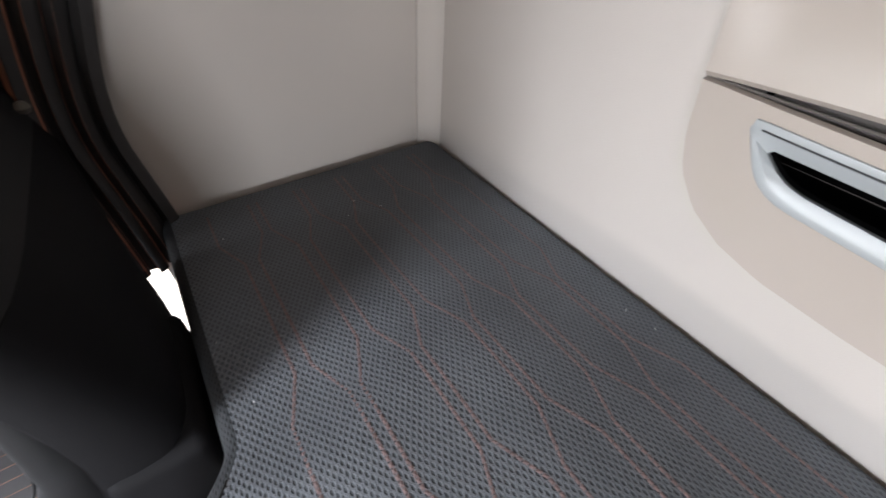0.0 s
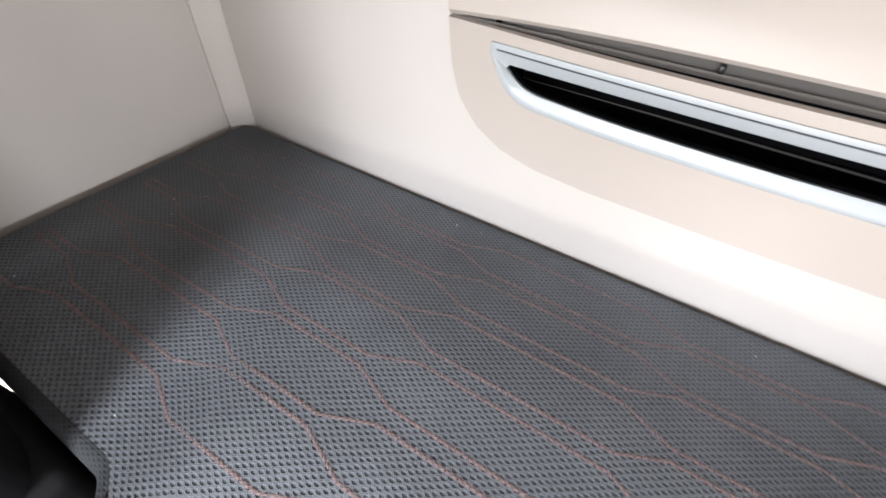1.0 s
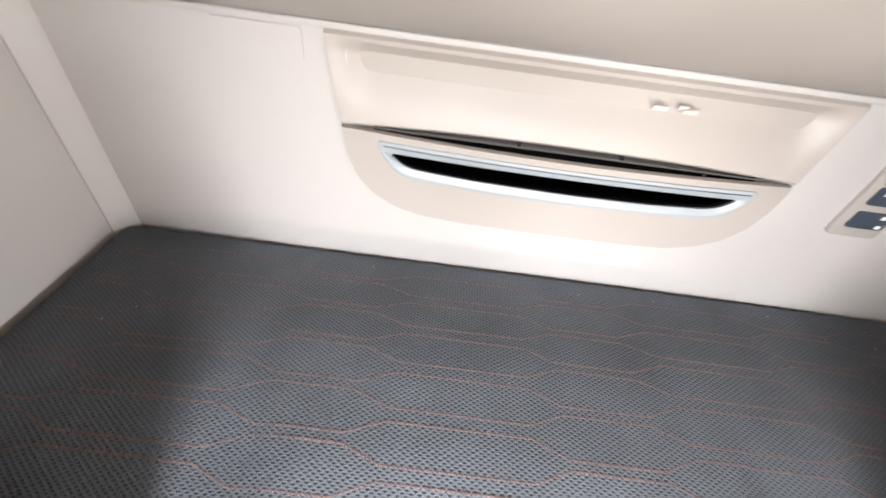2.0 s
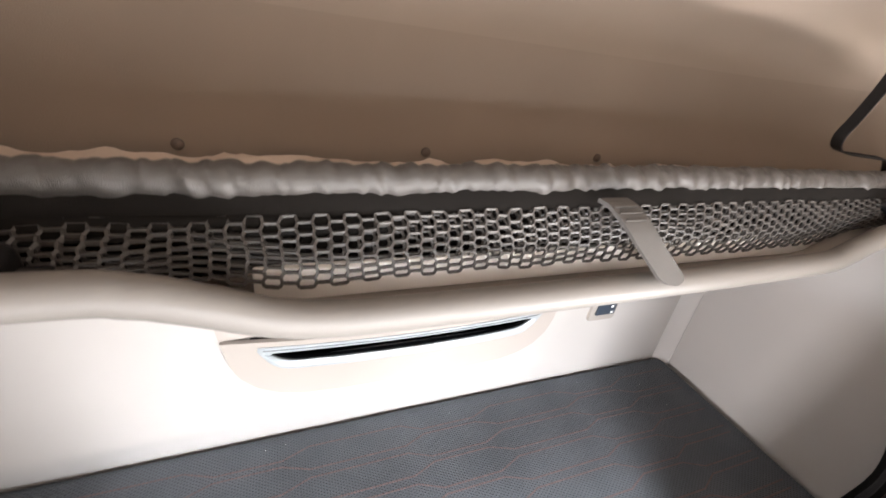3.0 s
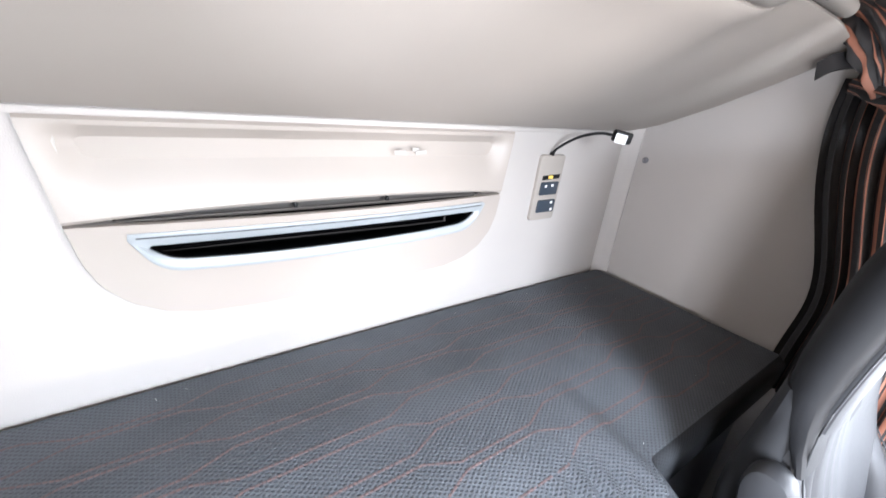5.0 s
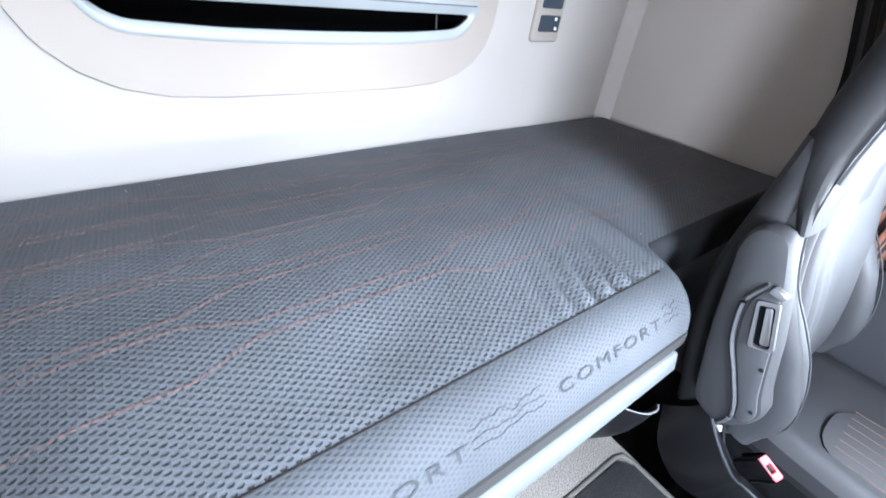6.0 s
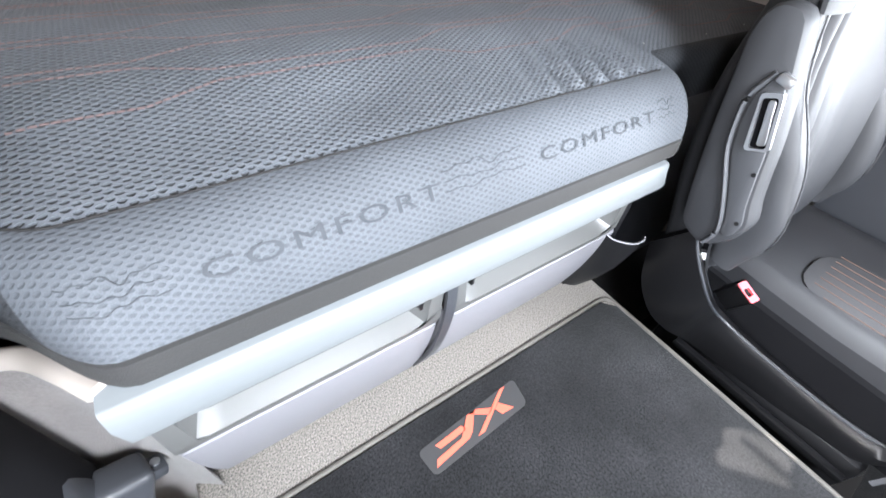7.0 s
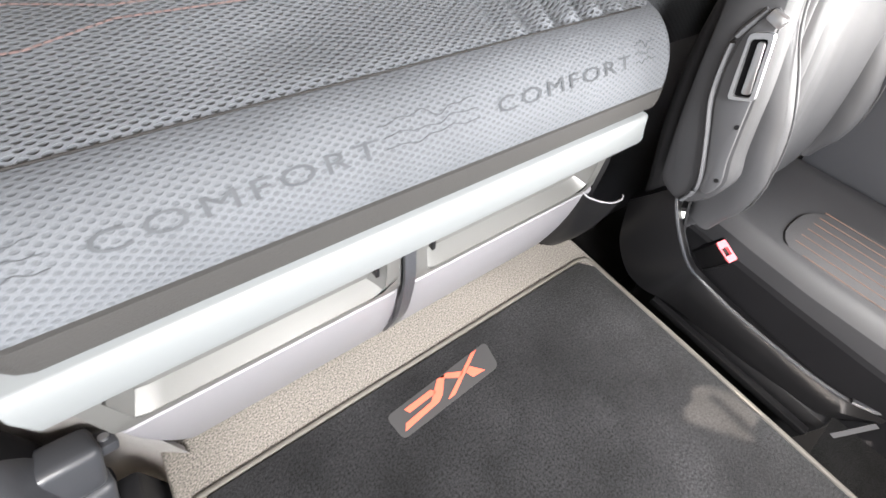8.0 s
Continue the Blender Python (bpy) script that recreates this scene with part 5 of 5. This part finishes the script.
    part("buckle_button", plate_with_hole(rounded([(-0.017, -0.022), (0.017, -0.022), (0.017, 0.022), (-0.017, 0.022)], 0.004), rounded([(-0.006, -0.016), (0.007, -0.016), (0.007, 0.012), (-0.006, 0.012)], 0.002), lambda u, v: mb @ Vector((u * 1.3, v * 0.45, 0.008)), mb.to_3x3() @ Vector((0, 0, 0.007)), 32), M["buckle_red"], q, "red release button")
    part("belt_anchor", ribbon([V(0.010, -0.880, 0.300), V(0.018, -0.892, 0.255), V(0.026, -0.912, 0.205), V(0.045, -0.950, 0.150)], 0.026, (0.5 * s, 1, 0.3), 0.005), M["leather_dark"], t)
    ml = Matrix.Translation(V(0.014, -0.899, 0.240)) @ Euler((radians(-20), 0, radians(28 * s))).to_matrix().to_4x4()
    tg = part("seat_label", box(-0.003, 0.003, -0.010, 0.010, -0.016, 0.016, 0.001, 1, ml), M["black"], t, "small black label")
    part("label_mark", box(-0.0045 if s > 0 else 0.0025, -0.0025 if s > 0 else 0.0045, -0.004, 0.005, -0.008, 0.008, 0, 1, ml), M["white"], tg)
    if armrest:
        # armrest folded up along the backrest
        out = rounded([(-0.838, 0.312), (-0.817, 0.389), (-0.796, 0.48), (-0.778, 0.585), (-0.768, 0.635), (-0.784, 0.676), (-0.828, 0.672), (-0.866, 0.578), (-0.895, 0.497), (-0.906, 0.457), (-0.923, 0.402), (-0.940, 0.372), (-0.926, 0.322), (-0.891, 0.288)], [0.02, 0.05, 0.05, 0.05, 0.03, 0.03, 0.02, 0.02, 0.02, 0.02, 0.02, 0.03, 0.03, 0.03])
        a = part("armrest", prism(resample(out, 64), lambda u, v: V(0.006, u, v), Vector((-s * 0.058, 0, 0)), 0.016), M["leather_mid"], t, "grey padded armrest folded upright")
        plate = rounded([(-0.842, 0.598), (-0.829, 0.555), (-0.835, 0.514), (-0.848, 0.471), (-0.875, 0.421), (-0.902, 0.367), (-0.907, 0.338), (-0.924, 0.343), (-0.929, 0.372), (-0.915, 0.402), (-0.899, 0.457), (-0.888, 0.497), (-0.860, 0.578), (-0.853, 0.604)], 0.010)
        pl = part("arm_plate", prism(resample(plate, 60), lambda u, v: V(-0.051, u, v), Vector((-s * 0.005, 0, 0)), 0.002), M["leather_light"], a, "pale grey plastic side plate")
        ro = rounded([(-0.837, 0.567), (-0.864, 0.577), (-0.893, 0.497), (-0.861, 0.485)], 0.006)
        ri = rounded([(-0.842, 0.561), (-0.862, 0.569), (-0.887, 0.499), (-0.865, 0.491)], 0.005)
        part("belt_guide", plate_with_hole(ro, ri, lambda u, v: V(-0.0545, u, v), Vector((-s * 0.008, 0, 0)), 48), M["steel"], a, "satin metal belt guide frame")
        part("guide_cavity", prism(ri, lambda u, v: V(-0.0555, u, v), Vector((-s * 0.0012, 0, 0))), M["void"], a)
        tray = rounded([(-0.851, 0.561), (-0.860, 0.5645), (-0.884, 0.502), (-0.872, 0.497)], 0.005)
        part("guide_tray", prism(tray, lambda u, v: V(-0.0562, u, v), Vector((-s * 0.0035, 0, 0)), 0.0012), M["steel"], a, "satin metal belt tray")
        part("guide_clip", box(-0.006, 0.006, -0.013, 0.010, -0.007, 0.007, 0.003, 2, Matrix.Translation(V(-0.056, -0.853, 0.590)) @ Euler((radians(15), 0, 0)).to_matrix().to_4x4()), M["steel"], a)
        seam = smooth_line([V(-0.0525, -0.838, 0.595), V(-0.0525, -0.822, 0.555), V(-0.0525, -0.827, 0.514), V(-0.0525, -0.840, 0.471), V(-0.0525, -0.867, 0.421), V(-0.0525, -0.894, 0.367), V(-0.0525, -0.902, 0.335), V(-0.0510, -0.894, 0.306)], 5)
        part("arm_seam", tube(seam, 0.0062, 10, 0.7), M["leather_light"], a, "raised seam ridge")
        for y, z in ((-0.895, 0.456), (-0.920, 0.372)):
            part("bolt", tube([V(-0.055, y, z), V(-0.0568, y, z)], 0.0038, 10), M["black"], a)
    return t


seat(1, 0.432, 0.0, "passenger_seat", "grey leather truck seat with a folded armrest beside the bunk")
# darker leathers than the passenger seat: its shade is put into the colour
seat(-1, 0.590, 0.028, "driver_seat", "leather truck seat in front of the bunk, darkened for shade", armrest=False, lean=0.12, tones=("leather_black", "leather_dark"))


# ---- left side: felt panel, seat hinge cover and belt holder ----
def side_panel():
    """Felt front of the bunk base where the bunk narrows beside the drawers."""
    t = thing("felt_side_panel", "taupe felt panel with a beige top edge beside the drawers", "side panel", (-0.55, -0.70, -0.25))
    b = Vector(t.location)
    top = smooth_line([(-0.476, -0.778, 0.440), (-0.500, -0.742, 0.436), (-0.530, -0.704, 0.426), (-0.565, -0.688, 0.424), (-0.66, -0.668, 0.424), (-1.06, -0.650, 0.424)], 6)
    low = smooth_line([(-0.502, -0.700, -0.25), (-0.530, -0.690, -0.25), (-0.555, -0.684, -0.25), (-0.60, -0.672, -0.25), (-0.68, -0.660, -0.25), (-1.06, -0.645, -0.25)], 6)
    rings = []
    for p, q in zip(top, low):
        face = [p.lerp(q, f) + Vector((0, 0.014 * math.sin(math.pi * f), 0)) for f in (0, 0.15, 0.35, 0.6, 0.8, 1)]
        back = [v + Vector((-0.006, 0.016, 0)) for v in face[::-1]]
        rings.append([v - b for v in face + back])
    part("felt", loft(rings), M["felt"], t)
    part("top_edge", tube([p - b + Vector((0, 0.003, 0.004)) for p in top], 0.012, 10, 0.6), M["beige"], t, "beige plastic edging")


def belt_holder():
    t = thing("belt_holder", "black plastic belt bracket beside the seat", "bracket", (-0.575, -0.728, 0.17))
    m = Euler((radians(-10), radians(24), radians(14))).to_matrix().to_4x4()
    part("body", box(-0.034, 0.034, -0.030, 0.024, -0.030, 0.042, 0.012, 3, m), M["dark_grey"], t)
    part("lug", box(0.020, 0.054, -0.012, 0.018, 0.004, 0.022, 0.004, 2, m), M["dark_grey"], t)
    part("bolt", tube([m @ Vector((0.042, 0.002, 0.020)), m @ Vector((0.042, 0.002, 0.026))], 0.006, 10), M["steel"], t)
    part("lower_bracket", box(-0.030, 0.040, -0.034, 0.020, -0.125, -0.026, 0.014, 3, m), M["dark_grey"], t)
    part("foot", box(-0.05, 0.03, -0.06, 0.01, -0.42, -0.11, 0.01, 2), M["black"], t)


def hinge_cover():
    """Rounded plastic cover on the inner side of the driver seat, with a strap end above it."""
    t = thing("seat_hinge_cover", "dark glossy plastic cover on the side of the driver seat", "cover", (-0.60, -0.86, 0.12))
    b = Vector(t.location)
    out = rounded([(-0.728, 0.300), (-0.772, 0.285), (-0.845, 0.190), (-0.90, 0.05), (-0.90, -0.10), (-0.76, -0.10), (-0.70, 0.06), (-0.700, 0.22)], [0.02, 0.05, 0.06, 0.06, 0.05, 0.05, 0.08, 0.06])
    ring = resample(out, 48)
    cy, cz = -0.80, 0.10
    rings = [[Vector((x, cy + (u - cy) * k, cz + (v - cz) * k)) - b for u, v in ring] for x, k in ((-0.64, 1.0), (-0.600, 1.0), (-0.586, 0.97), (-0.578, 0.88), (-0.576, 0.70), (-0.576, 0.30))]
    part("cover", loft(rings), M["dark_grey"], t)
    part("cap", box(-0.581 - b.x, -0.571 - b.x, -0.86 - b.y, -0.80 - b.y, 0.06 - b.z, 0.13 - b.z, 0.008, 2), M["panel_grey"], t, "pale grey cap")
    l = thing("strap_end", "short black plastic strap end beside the driver seat", "strap", (-0.60, -0.71, 0.34))
    part("tongue", ribbon([(-0.006, 0.0, 0.09), (-0.008, -0.003, 0.04), (-0.006, -0.006, -0.030)], 0.026, (1, 0.5, 0.1), 0.012), M["black"], l)


side_panel()
belt_holder()
hinge_cover()


# ---- floor mat ----
def floor_mat():
    t = thing("floor_mat", "black carpet mat with an orange-red emblem on the tunnel", "floor mat", (-0.05, -1.2, 0.0))
    b = Vector(t.location)
    out = rounded([(-0.515, -0.795), (0.405, -0.795), (0.405, -1.72), (-0.515, -1.72)], 0.03)
    part("carpet", prism(resample(out, 80), lambda u, v: Vector((u, v, 0.001)) - b, (0, 0, 0.007), 0.002), M["carpet"], t)
    # raised edge of the vinyl round the mat
    pts = [Vector((x, y, 0.0015)) - b for x, y in [(-0.530, -1.0), (-0.530, -0.82), (-0.523, -0.797), (-0.50, -0.787), (-0.2, -0.786), (0.2, -0.786), (0.385, -0.787), (0.408, -0.795), (0.415, -0.82), (0.416, -1.1), (0.416, -1.72)]]
    part("edge_bead", tube(pts, 0.0060, 10, 0.7), M["binding"], t, "pale bead along the mat edge")
    base = part("emblem_patch", prism(rounded([(-0.200, -0.848), (-0.193, -0.898), (0.035, -0.888), (0.045, -0.832)], 0.012), lambda u, v: Vector((u, v, 0.0078)) - b, (0, 0, 0.0012)), M["patch"], t, "slightly raised dark patch")
    # slanted bars of the emblem
    bars = [
        [(0.0175, -0.836), (0.004, -0.836), (-0.088, -0.885), (-0.072, -0.885)],
        [(-0.080, -0.842), (-0.062, -0.842), (-0.030, -0.858), (-0.045, -0.864)],
        [(-0.028, -0.862), (-0.015, -0.856), (0.006, -0.879), (-0.022, -0.877)],
        [(-0.066, -0.842), (-0.084, -0.842), (-0.118, -0.872), (-0.104, -0.879), (-0.092, -0.872)],
        [(-0.106, -0.852), (-0.098, -0.862), (-0.160, -0.865), (-0.166, -0.855)],
        [(-0.104, -0.879), (-0.118, -0.871), (-0.176, -0.877), (-0.183, -0.888)],
    ]
    for poly in bars:
        part("emblem_bar", prism(poly, lambda u, v: Vector((u, v, 0.0088)) - b, (0, 0, 0.0016)), M["red"], base, "orange-red emblem bar")


floor_mat()
